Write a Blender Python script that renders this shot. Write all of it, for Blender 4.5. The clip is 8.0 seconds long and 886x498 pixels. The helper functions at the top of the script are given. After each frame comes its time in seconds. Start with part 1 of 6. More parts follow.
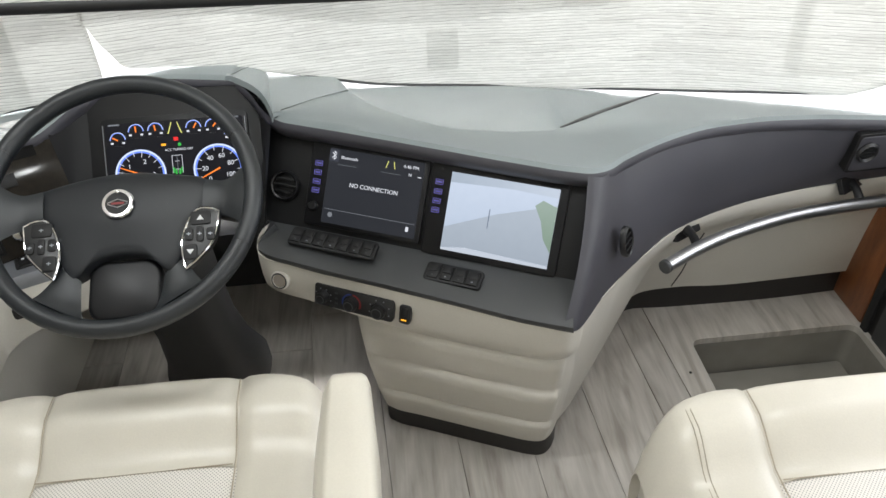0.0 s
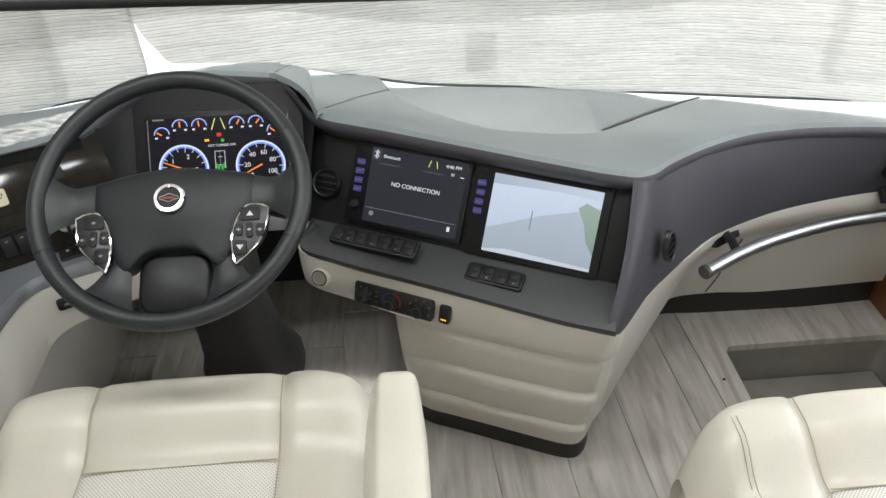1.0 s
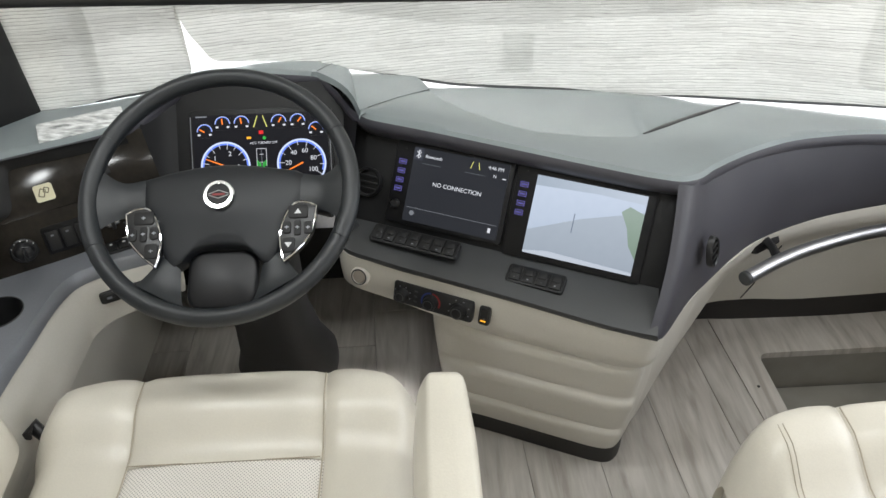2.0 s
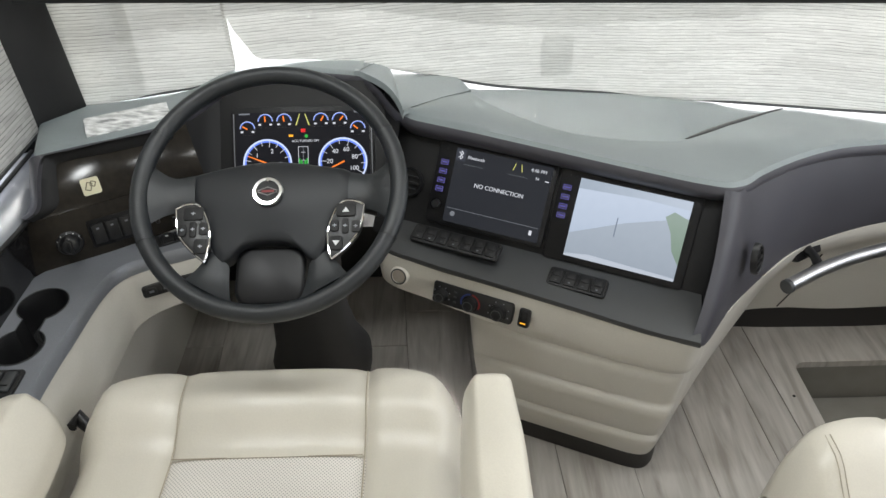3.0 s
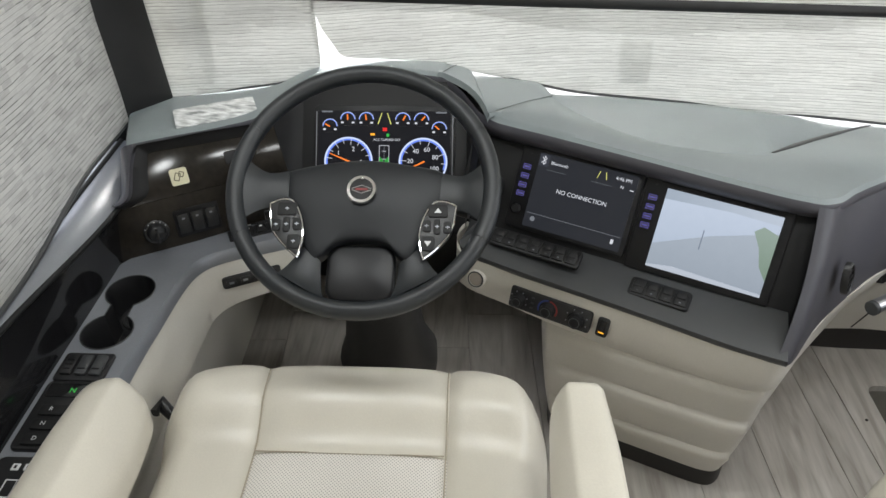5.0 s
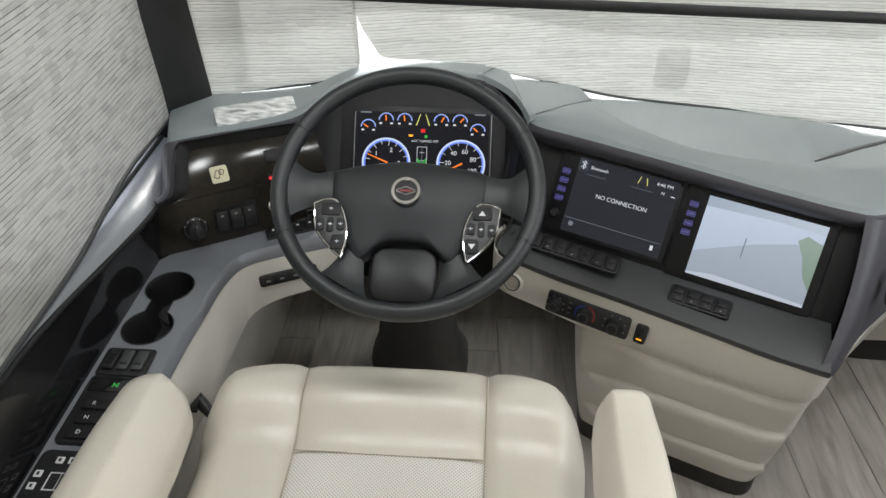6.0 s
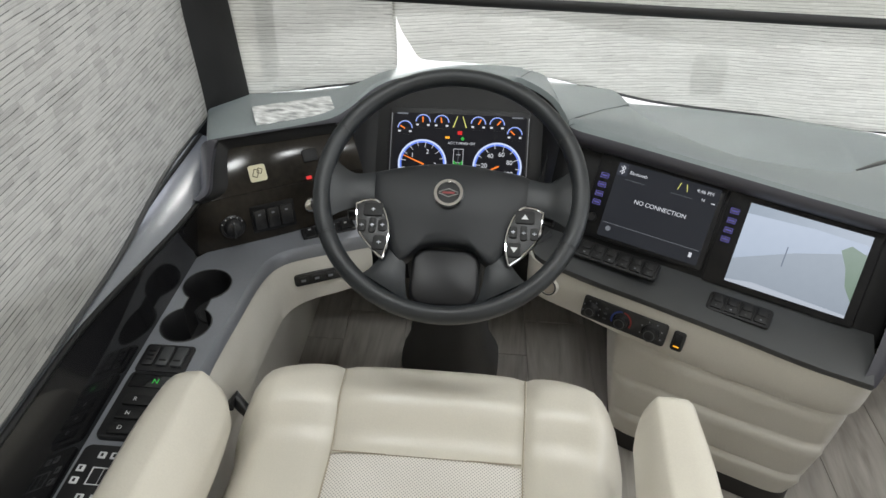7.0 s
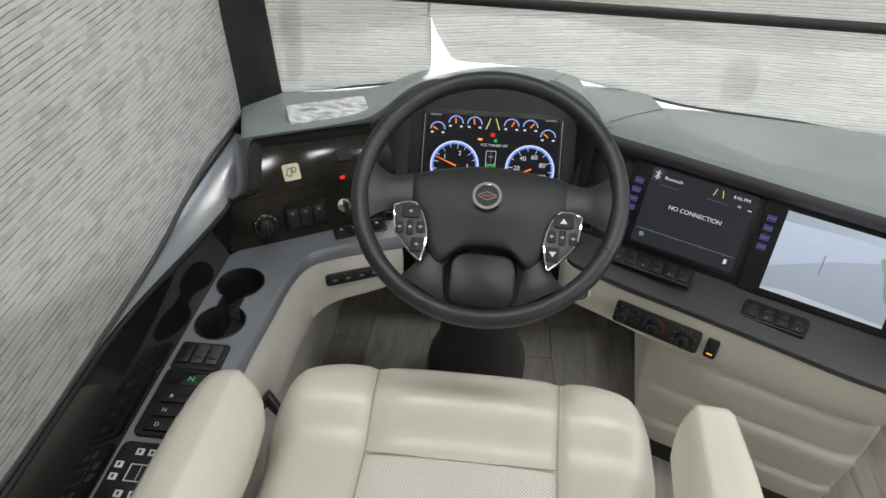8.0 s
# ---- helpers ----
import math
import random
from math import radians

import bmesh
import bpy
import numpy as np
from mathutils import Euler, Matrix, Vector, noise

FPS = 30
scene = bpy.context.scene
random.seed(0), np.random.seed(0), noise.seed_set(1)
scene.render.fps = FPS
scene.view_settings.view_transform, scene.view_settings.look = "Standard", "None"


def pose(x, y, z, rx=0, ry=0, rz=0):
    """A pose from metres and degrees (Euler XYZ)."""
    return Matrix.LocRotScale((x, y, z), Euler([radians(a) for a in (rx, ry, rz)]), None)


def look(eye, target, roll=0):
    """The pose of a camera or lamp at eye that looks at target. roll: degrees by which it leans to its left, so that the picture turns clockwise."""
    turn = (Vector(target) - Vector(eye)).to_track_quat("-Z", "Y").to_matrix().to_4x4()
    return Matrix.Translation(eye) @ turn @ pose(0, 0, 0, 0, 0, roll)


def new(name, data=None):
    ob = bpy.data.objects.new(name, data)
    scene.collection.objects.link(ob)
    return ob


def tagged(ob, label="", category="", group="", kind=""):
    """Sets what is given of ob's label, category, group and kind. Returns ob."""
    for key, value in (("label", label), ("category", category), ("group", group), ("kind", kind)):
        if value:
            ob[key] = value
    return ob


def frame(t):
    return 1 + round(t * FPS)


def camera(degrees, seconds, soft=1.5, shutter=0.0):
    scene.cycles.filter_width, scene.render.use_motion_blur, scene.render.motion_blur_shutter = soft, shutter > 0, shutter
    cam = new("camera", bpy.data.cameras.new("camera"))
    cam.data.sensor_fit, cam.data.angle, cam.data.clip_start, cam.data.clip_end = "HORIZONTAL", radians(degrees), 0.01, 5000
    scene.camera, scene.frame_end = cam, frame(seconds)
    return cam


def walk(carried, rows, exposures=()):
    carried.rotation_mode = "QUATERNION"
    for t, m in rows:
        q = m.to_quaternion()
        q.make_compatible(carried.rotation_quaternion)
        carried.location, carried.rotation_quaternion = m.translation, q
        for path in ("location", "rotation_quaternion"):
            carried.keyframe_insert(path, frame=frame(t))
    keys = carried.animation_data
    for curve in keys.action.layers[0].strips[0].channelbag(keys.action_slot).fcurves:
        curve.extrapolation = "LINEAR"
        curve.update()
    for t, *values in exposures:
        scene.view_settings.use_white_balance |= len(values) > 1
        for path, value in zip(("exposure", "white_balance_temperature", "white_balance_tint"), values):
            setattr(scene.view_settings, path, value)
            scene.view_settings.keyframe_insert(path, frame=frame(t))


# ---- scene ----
cam = camera(62.0, 8.0)
PATH = [
    (0, (0.094, 0.055, 1.54), (0.218, 1.628, 0.312), -2.2),
    (0.5, (0.064, 0.058, 1.542), (0.171, 1.632, 0.313), -2.0),
    (1, (0.036, 0.059, 1.542), (0.124, 1.636, 0.316), -1.8),
    (1.5, (0.008, 0.061, 1.543), (0.077, 1.64, 0.318), -1.7),
    (3, (-0.073, 0.064, 1.544), (-0.065, 1.648, 0.324), -1.3),
    (3.5, (-0.099, 0.064, 1.544), (-0.114, 1.65, 0.326), -1.1),
    (4, (-0.125, 0.065, 1.545), (-0.161, 1.651, 0.327), -0.9),
    (4.5, (-0.149, 0.066, 1.546), (-0.207, 1.652, 0.329), -0.8),
    (6, (-0.224, 0.069, 1.546), (-0.341, 1.655, 0.333), -0.3),
    (6.5, (-0.251, 0.068, 1.545), (-0.383, 1.655, 0.334), -0.1),
    (7, (-0.273, 0.069, 1.544), (-0.426, 1.655, 0.336), 0.0),
    (7.5, (-0.295, 0.069, 1.544), (-0.466, 1.654, 0.336), 0.1),
    (8, (-0.32, 0.071, 1.548), (-0.501, 1.652, 0.336), 0.4),
]
walk(cam, [(t, look(eye, target, roll)) for t, eye, target, roll in PATH], [(0, 2.35), (3, 2.22), (8, 2.1)])

# ---- world, sun and lamps ----
world = bpy.data.worlds.new("daylight")
scene.world = world
world.use_nodes = True
wn = world.node_tree
sky = wn.nodes.new("ShaderNodeTexSky")
sky.sky_type, sky.sun_disc = "NISHITA", False
sky.sun_elevation, sky.sun_rotation = radians(42), radians(12)
pale = wn.nodes.new("ShaderNodeHueSaturation")
pale.inputs["Saturation"].default_value = 0.25
wn.links.new(sky.outputs[0], pale.inputs["Color"])
wn.links.new(pale.outputs[0], wn.nodes["Background"].inputs["Color"])
wn.nodes["Background"].inputs["Strength"].default_value = 0.15

sun_data = bpy.data.lights.new("sun", "SUN")
sun_data.energy, sun_data.angle, sun_data.color = 1.5, radians(12), (1.0, 0.97, 0.93)
sun = new("sun", sun_data)
sun.matrix_world = look((1.2, 6.0, 6.4), (0.0, 0.4, 1.2))


def ceiling_lamp_light(x, y, power, size):
    d = bpy.data.lights.new("ceiling_lamp_light", "AREA")
    d.shape, d.size, d.energy, d.color = "DISK", size, power, (0.955, 0.99, 0.995)
    ob = new("ceiling_lamp_light", d)
    ob.matrix_world = pose(x, y, 2.03)
    return ob


LAMPS = [(-0.70, 0.84), (-0.15, 0.84), (0.40, 0.84), (0.95, 0.84), (-0.35, -1.0), (0.85, -1.0)]
for lx, ly in LAMPS:
    ceiling_lamp_light(lx, ly, (0.92 if lx < 0 else 0.72) if ly > 0 else 0.5, 0.16)

# added fill lamp in an assumed, unseen door window; brightens the entry side
door_fill = bpy.data.lights.new("door_side_fill", "AREA")
door_fill.shape, door_fill.size, door_fill.size_y, door_fill.energy, door_fill.color = "RECTANGLE", 0.66, 0.80, 0.55, (1.0, 0.985, 0.96)
new("door_side_fill", door_fill).matrix_world = look((1.50, 1.07, 1.18), (0.6, 1.15, 0.75))


# ---- helpers for building ----
def V(*a):
    return Vector(a)


def thing(name, loc, label, category, group="", kind=""):
    ob = new(name)
    ob.location = loc
    ob.empty_display_size = 0.05
    tagged(ob, label, category, group, kind)
    return ob




def part(name, bm, material, parent=None, label="", smooth=True, angle=40):
    me = bpy.data.meshes.new(name)
    bmesh.ops.recalc_face_normals(bm, faces=bm.faces)
    bm.to_mesh(me)
    bm.free()
    me.materials.append(material)
    if smooth:
        me.shade_smooth()
        me.set_sharp_from_angle(angle=radians(angle))
    ob = new(name, me)
    if parent is not None:
        top = parent
        while top.parent is not None:
            top = top.parent
        ob.parent = parent
        # meshes are drawn in world places: undo the base's shift once
        if parent.type == "EMPTY":
            ob.matrix_parent_inverse = Matrix.Translation(-Vector(parent.location))
    if label:
        ob["label"] = label
    return ob


def solo(name, bm, material, label, category, kind="", group="", smooth=True):
    ob = part(name, bm, material, None, "", smooth)
    return tagged(ob, label, category, group, kind)


def box(bm, lo, hi, bevel=0.0, m=None, seg=2):
    c = (Vector(lo) + Vector(hi)) / 2
    s = Vector(hi) - Vector(lo)
    r = bmesh.ops.create_cube(bm, size=1.0, matrix=Matrix.Translation(c) @ Matrix.Diagonal((*s, 1)))
    vs = r["verts"]
    if bevel:
        es = list({e for v in vs for e in v.link_edges})
        r = bmesh.ops.bevel(bm, geom=es, offset=bevel, segments=seg, profile=0.5, affect="EDGES")
        vs = list({v for f in r["faces"] for v in f.verts} | {v for v in vs if v.is_valid})
    if m is not None:
        bmesh.ops.transform(bm, matrix=m, verts=vs)
    return bm


def boxed(lo, hi, bevel=0.0, m=None, seg=2):
    return box(bmesh.new(), lo, hi, bevel, m, seg)


def basis(o, u, n):
    """Local x along u, local z along n, local y up between them."""
    u, n = Vector(u).normalized(), Vector(n).normalized()
    v = n.cross(u).normalized()
    u = v.cross(n)
    return Matrix(((u.x, v.x, n.x, o[0]), (u.y, v.y, n.y, o[1]), (u.z, v.z, n.z, o[2]), (0, 0, 0, 1)))


def loft(bm, rings, closed=False, cap0=False, cap1=False):
    rows = [[bm.verts.new(p) for p in r] for r in rings]
    n = len(rows[0])
    for a, b in zip(rows, rows[1:]):
        for i in range(n if closed else n - 1):
            j = (i + 1) % n
            bm.faces.new((a[i], a[j], b[j], b[i]))
    if cap0:
        bm.faces.new(rows[0][::-1])
    if cap1:
        bm.faces.new(rows[-1])
    return bm


def spline(pts, n):
    """A smooth curve through the points, n steps from one to the next."""
    p = [Vector(q) for q in pts]
    p = [2 * p[0] - p[1]] + p + [2 * p[-1] - p[-2]]
    out = []
    for i in range(1, len(p) - 2):
        a, b, c, d = p[i - 1:i + 3]
        for k in range(n):
            t = k / n
            out.append(0.5 * (2 * b + (c - a) * t + (2 * a - 5 * b + 4 * c - d) * t * t + (3 * b - 3 * c + d - a) * t ** 3))
    out.append(p[-2].copy())
    return out


def tube(bm, pts, radius, seg=12, closed=False, flat=1.0):
    pts = [Vector(q) for q in pts]
    rings, n = [], len(pts)
    for i, q in enumerate(pts):
        a = pts[(i - 1) % n] if closed or i else q
        b = pts[(i + 1) % n] if closed or i < n - 1 else q
        d = (b - a).normalized()
        s = d.cross(V(0, 0, 1))
        s = s.normalized() if s.length > 0.01 else V(1, 0, 0)
        w = s.cross(d)
        r = radius[i] if isinstance(radius, (list, tuple)) else radius
        rings.append([q + s * r * math.cos(6.28318 * k / seg) + w * r * flat * math.sin(6.28318 * k / seg) for k in range(seg)])
    if closed:
        rings.append(rings[0])
    loft(bm, rings, True, not closed, not closed)
    if closed:
        bmesh.ops.remove_doubles(bm, verts=bm.verts, dist=1e-5)
    return bm


def rrect(w, h, r, seg=5, cx=0.0, cy=0.0):
    """The outline of a rectangle with rounded corners."""
    out = []
    for sx, sy, a0 in ((1, 1, 0), (-1, 1, 90), (-1, -1, 180), (1, -1, 270)):
        for k in range(seg + 1):
            a = radians(a0 + 90 * k / seg)
            out.append((cx + sx * (w / 2 - r) + r * math.cos(a), cy + sy * (h / 2 - r) + r * math.sin(a)))
    return out


def plate(bm, outline, z0, z1, m=None, edge=0.0):
    """A slab of that outline from z0 to z1, with its upper edge rounded by edge."""
    c = V(sum(p[0] for p in outline) / len(outline), sum(p[1] for p in outline) / len(outline), 0)
    rings = [[V(x, y, z0) for x, y in outline]]
    if edge:
        for k in range(4):
            a = radians(90 * k / 3)
            ins = edge * (1 - math.cos(a))
            ring = []
            for x, y in outline:
                d = V(x, y, 0) - c
                L = max(d.length, 1e-6)
                q = c + d * max(0.0, (L - ins) / L)
                ring.append(V(q.x, q.y, z1 - edge + edge * math.sin(a)))
            rings.append(ring)
    else:
        rings.append([V(x, y, z1) for x, y in outline])
    if m is not None:
        rings = [[m @ p for p in r] for r in rings]
    return loft(bm, rings, True, True, True)


def plated(outline, z0, z1, m=None, edge=0.0):
    return plate(bmesh.new(), outline, z0, z1, m, edge)


def circle(r, seg=24, cx=0.0, cy=0.0, ry=None):
    ry = r if ry is None else ry
    return [(cx + r * math.cos(6.28318 * k / seg), cy + ry * math.sin(6.28318 * k / seg)) for k in range(seg)]


def lathe(bm, profile, m, seg=24):
    """Turns (radius, height) pairs round the local z axis."""
    return loft(bm, [[m @ V(r * math.cos(6.28318 * k / seg), r * math.sin(6.28318 * k / seg), z) for k in range(seg)] for r, z in profile], True, True, True)


def lettering(name, words, size, m, material, parent, align="CENTER", label="", depth=0.0004):
    cu = bpy.data.curves.new(name, "FONT")
    cu.body, cu.size, cu.align_x, cu.align_y, cu.extrude = words, size, align, "CENTER", depth
    tmp = bpy.data.objects.new(name, cu)
    me = bpy.data.meshes.new_from_object(tmp)
    bpy.data.objects.remove(tmp)
    bpy.data.curves.remove(cu)
    me.transform(m)
    me.materials.clear()
    me.materials.append(material)
    me.name = name
    ob = new(name, me)
    ob.parent = parent
    if parent.type == "EMPTY":
        ob.matrix_parent_inverse = Matrix.Translation(-Vector(parent.location))
    if label:
        ob["label"] = label
    return ob


# ---- materials ----
def material(name, color, rough=0.5, metal=0.0, vary=0.12, scale=8.0, fine=220.0, bump=0.15, stretch=(1, 1, 1), second=None, coat=0.0, spec=0.5, dist=0.002):
    """Base colour with a broad and a fine variation, and a fine relief."""
    m = bpy.data.materials.new(name)
    m.use_nodes = True
    nt = m.node_tree
    b = nt.nodes["Principled BSDF"]
    b.inputs["Metallic"].default_value = metal
    b.inputs["Coat Weight"].default_value = coat
    b.inputs["Specular IOR Level"].default_value = spec
    tc = nt.nodes.new("ShaderNodeTexCoord")
    mp = nt.nodes.new("ShaderNodeMapping")
    mp.inputs["Scale"].default_value = stretch
    nt.links.new(tc.outputs["Object"], mp.inputs["Vector"])
    broad = nt.nodes.new("ShaderNodeTexNoise")
    broad.inputs["Scale"].default_value, broad.inputs["Detail"].default_value = scale, 4
    grain = nt.nodes.new("ShaderNodeTexNoise")
    grain.inputs["Scale"].default_value, grain.inputs["Detail"].default_value = fine, 3
    for n in (broad, grain):
        nt.links.new(mp.outputs[0], n.inputs["Vector"])
    mixv = nt.nodes.new("ShaderNodeMath")
    mixv.operation = "MULTIPLY_ADD"
    mixv.inputs[1].default_value = 0.35
    nt.links.new(grain.outputs[0], mixv.inputs[0])
    sc = nt.nodes.new("ShaderNodeMath")
    sc.operation = "MULTIPLY"
    sc.inputs[1].default_value = 0.65
    nt.links.new(broad.outputs[0], sc.inputs[0])
    nt.links.new(sc.outputs[0], mixv.inputs[2])
    ramp = nt.nodes.new("ShaderNodeValToRGB")
    c = Vector(color)
    c2 = Vector(second) if second else c * (1 + vary)
    c1 = c * (1 - vary) if second is None else c
    ramp.color_ramp.elements[0].position, ramp.color_ramp.elements[1].position = 0.35, 0.65
    ramp.color_ramp.elements[0].color = (*c1, 1)
    ramp.color_ramp.elements[1].color = (*c2, 1)
    nt.links.new(mixv.outputs[0], ramp.inputs[0])
    nt.links.new(ramp.outputs[0], b.inputs["Base Color"])
    mr = nt.nodes.new("ShaderNodeMapRange")
    mr.inputs["To Min"].default_value, mr.inputs["To Max"].default_value = max(0.02, rough - 0.06), min(1, rough + 0.06)
    nt.links.new(broad.outputs[0], mr.inputs["Value"])
    nt.links.new(mr.outputs[0], b.inputs["Roughness"])
    if bump:
        bp = nt.nodes.new("ShaderNodeBump")
        bp.inputs["Strength"].default_value, bp.inputs["Distance"].default_value = bump, dist
        nt.links.new(grain.outputs[0], bp.inputs["Height"])
        nt.links.new(bp.outputs[0], b.inputs["Normal"])
    return m


def glow(name, color, strength):
    m = bpy.data.materials.new(name)
    m.use_nodes = True
    b = m.node_tree.nodes["Principled BSDF"]
    b.inputs["Base Color"].default_value = (0.01, 0.01, 0.012, 1)
    b.inputs["Roughness"].default_value = 0.3
    b.inputs["Specular IOR Level"].default_value = 0.1
    b.inputs["Emission Color"].default_value = (*color, 1)
    b.inputs["Emission Strength"].default_value = strength * 0.2
    return m


def glowing_gradient(name, c0, c1, strength, axis, lo, hi):
    m = glow(name, c0, strength)
    nt = m.node_tree
    tc = nt.nodes.new("ShaderNodeTexCoord")
    sep = nt.nodes.new("ShaderNodeSeparateXYZ")
    nt.links.new(tc.outputs["Object"], sep.inputs[0])
    mr = nt.nodes.new("ShaderNodeMapRange")
    mr.inputs["From Min"].default_value, mr.inputs["From Max"].default_value = lo, hi
    nz = nt.nodes.new("ShaderNodeTexNoise")
    nz.inputs["Scale"].default_value = 60
    ad = nt.nodes.new("ShaderNodeMath")
    ad.operation = "MULTIPLY_ADD"
    ad.inputs[1].default_value = 0.25
    nt.links.new(tc.outputs["Object"], nz.inputs["Vector"])
    nt.links.new(sep.outputs[axis], mr.inputs["Value"])
    nt.links.new(nz.outputs[0], ad.inputs[0])
    nt.links.new(mr.outputs[0], ad.inputs[2])
    ramp = nt.nodes.new("ShaderNodeValToRGB")
    ramp.color_ramp.elements[0].color, ramp.color_ramp.elements[1].color = (*c0, 1), (*c1, 1)
    ramp.color_ramp.elements[0].position, ramp.color_ramp.elements[1].position = 0.1, 1.0
    nt.links.new(ad.outputs[0], ramp.inputs[0])
    nt.links.new(ramp.outputs[0], nt.nodes["Principled BSDF"].inputs["Emission Color"])
    return m


def shade_cloth(name, along, line_dark, through_part, weave_dark, solid, open_part, wobble, slubs, reeds, pitch, cloth_tone):
    """Woven roller cloth that lets daylight through: thin cross reeds, broken up along their length, and slubs."""
    m = bpy.data.materials.new(name)
    m.use_nodes = True
    nt = m.node_tree
    nt.nodes.remove(nt.nodes["Principled BSDF"])
    out = nt.nodes["Material Output"]

    def math_node(op, a, b=None, c=None):
        n = nt.nodes.new("ShaderNodeMath")
        n.operation = op
        for k, v in enumerate((a, b, c)):
            if v is None:
                continue
            if isinstance(v, (int, float)):
                n.inputs[k].default_value = v
            else:
                nt.links.new(v, n.inputs[k])
        return n.outputs[0]

    def noise_at(u, v, detail=2.0):
        c = nt.nodes.new("ShaderNodeCombineXYZ")
        nt.links.new(u, c.inputs[0])
        nt.links.new(v, c.inputs[1])
        n = nt.nodes.new("ShaderNodeTexNoise")
        n.inputs["Scale"].default_value, n.inputs["Detail"].default_value = 1.0, detail
        nt.links.new(c.outputs[0], n.inputs["Vector"])
        return n.outputs[0]

    def stepped(v, a, b, lo, hi):
        n = nt.nodes.new("ShaderNodeMapRange")
        n.interpolation_type = "SMOOTHSTEP"
        for key, val in (("From Min", a), ("From Max", b), ("To Min", lo), ("To Max", hi)):
            n.inputs[key].default_value = val
        nt.links.new(v, n.inputs["Value"])
        return n.outputs[0]
    tc = nt.nodes.new("ShaderNodeTexCoord")
    sep = nt.nodes.new("ShaderNodeSeparateXYZ")
    nt.links.new(tc.outputs["Object"], sep.inputs[0])
    u, z = sep.outputs[0 if along == "x" else 1], sep.outputs[2]
    wave = noise_at(math_node("MULTIPLY", u, 3.0), math_node("MULTIPLY", z, 4.0))
    rows = math_node("ADD", math_node("MULTIPLY", z, 1 / pitch), math_node("ADD", math_node("MULTIPLY", wave, 1.3), math_node("MULTIPLY", noise_at(math_node("MULTIPLY", u, 14.0), math_node("MULTIPLY", z, 60.0)), wobble)))
    row, fr = math_node("FLOOR", rows), math_node("FRACT", rows)
    line = math_node("MULTIPLY", stepped(fr, 0.0, 0.07, 0.0, 1.0), stepped(fr, 0.12, 0.26, 1.0, 0.0))
    def cell(per_metre, seed):
        """A random value for each woven block of a row."""
        shift = nt.nodes.new("ShaderNodeTexWhiteNoise")
        shift.noise_dimensions = "1D"
        nt.links.new(math_node("ADD", row, seed), shift.inputs["W"])
        k = math_node("FLOOR", math_node("ADD", math_node("MULTIPLY", u, per_metre), math_node("MULTIPLY", shift.outputs["Value"], 9.0)))
        c = nt.nodes.new("ShaderNodeCombineXYZ")
        nt.links.new(k, c.inputs[0])
        nt.links.new(math_node("ADD", row, seed), c.inputs[1])
        w = nt.nodes.new("ShaderNodeTexWhiteNoise")
        w.noise_dimensions = "2D"
        nt.links.new(c.outputs[0], w.inputs["Vector"])
        return w.outputs["Value"]
    broken = stepped(cell(reeds, 0.37), 0.30, 0.75, solid, 1.0)
    dark = math_node("MULTIPLY", math_node("MULTIPLY", line, broken), line_dark)
    slub = stepped(cell(slubs, 11.6), 0.05, 0.55, 1.0 - weave_dark, 1.0)
    drift = stepped(noise_at(math_node("MULTIPLY", u, 5.0), math_node("MULTIPLY", z, 6.0), 2.0), 0.35, 0.65, 0.92, 1.0)
    fine = stepped(noise_at(math_node("MULTIPLY", u, 30.0), math_node("MULTIPLY", z, 900.0), 2.0), 0.3, 0.7, 0.80, 1.0)
    val = math_node("MULTIPLY", math_node("MULTIPLY", math_node("MULTIPLY", math_node("SUBTRACT", 1.0, dark), slub), drift), fine)
    tint = nt.nodes.new("ShaderNodeMix")
    tint.data_type, tint.blend_type = "RGBA", "MULTIPLY"
    tint.inputs[0].default_value = 1.0
    tint.inputs[6].default_value = (*cloth_tone, 1)
    nt.links.new(val, tint.inputs[7])
    dif = nt.nodes.new("ShaderNodeBsdfDiffuse")
    trl = nt.nodes.new("ShaderNodeBsdfTranslucent")
    tra = nt.nodes.new("ShaderNodeBsdfTransparent")
    for n in (dif, trl, tra):
        nt.links.new(tint.outputs[2], n.inputs["Color"])
    bp = nt.nodes.new("ShaderNodeBump")
    bp.inputs["Strength"].default_value, bp.inputs["Distance"].default_value = 0.4, 0.002
    nt.links.new(val, bp.inputs["Height"])
    nt.links.new(bp.outputs[0], dif.inputs["Normal"])
    mx = nt.nodes.new("ShaderNodeMixShader")
    mx.inputs[0].default_value = through_part
    nt.links.new(dif.outputs[0], mx.inputs[1])
    nt.links.new(trl.outputs[0], mx.inputs[2])
    open_weave = nt.nodes.new("ShaderNodeMixShader")
    open_weave.inputs[0].default_value = open_part
    nt.links.new(mx.outputs[0], open_weave.inputs[1])
    nt.links.new(tra.outputs[0], open_weave.inputs[2])
    nt.links.new(open_weave.outputs[0], out.inputs["Surface"])
    return m


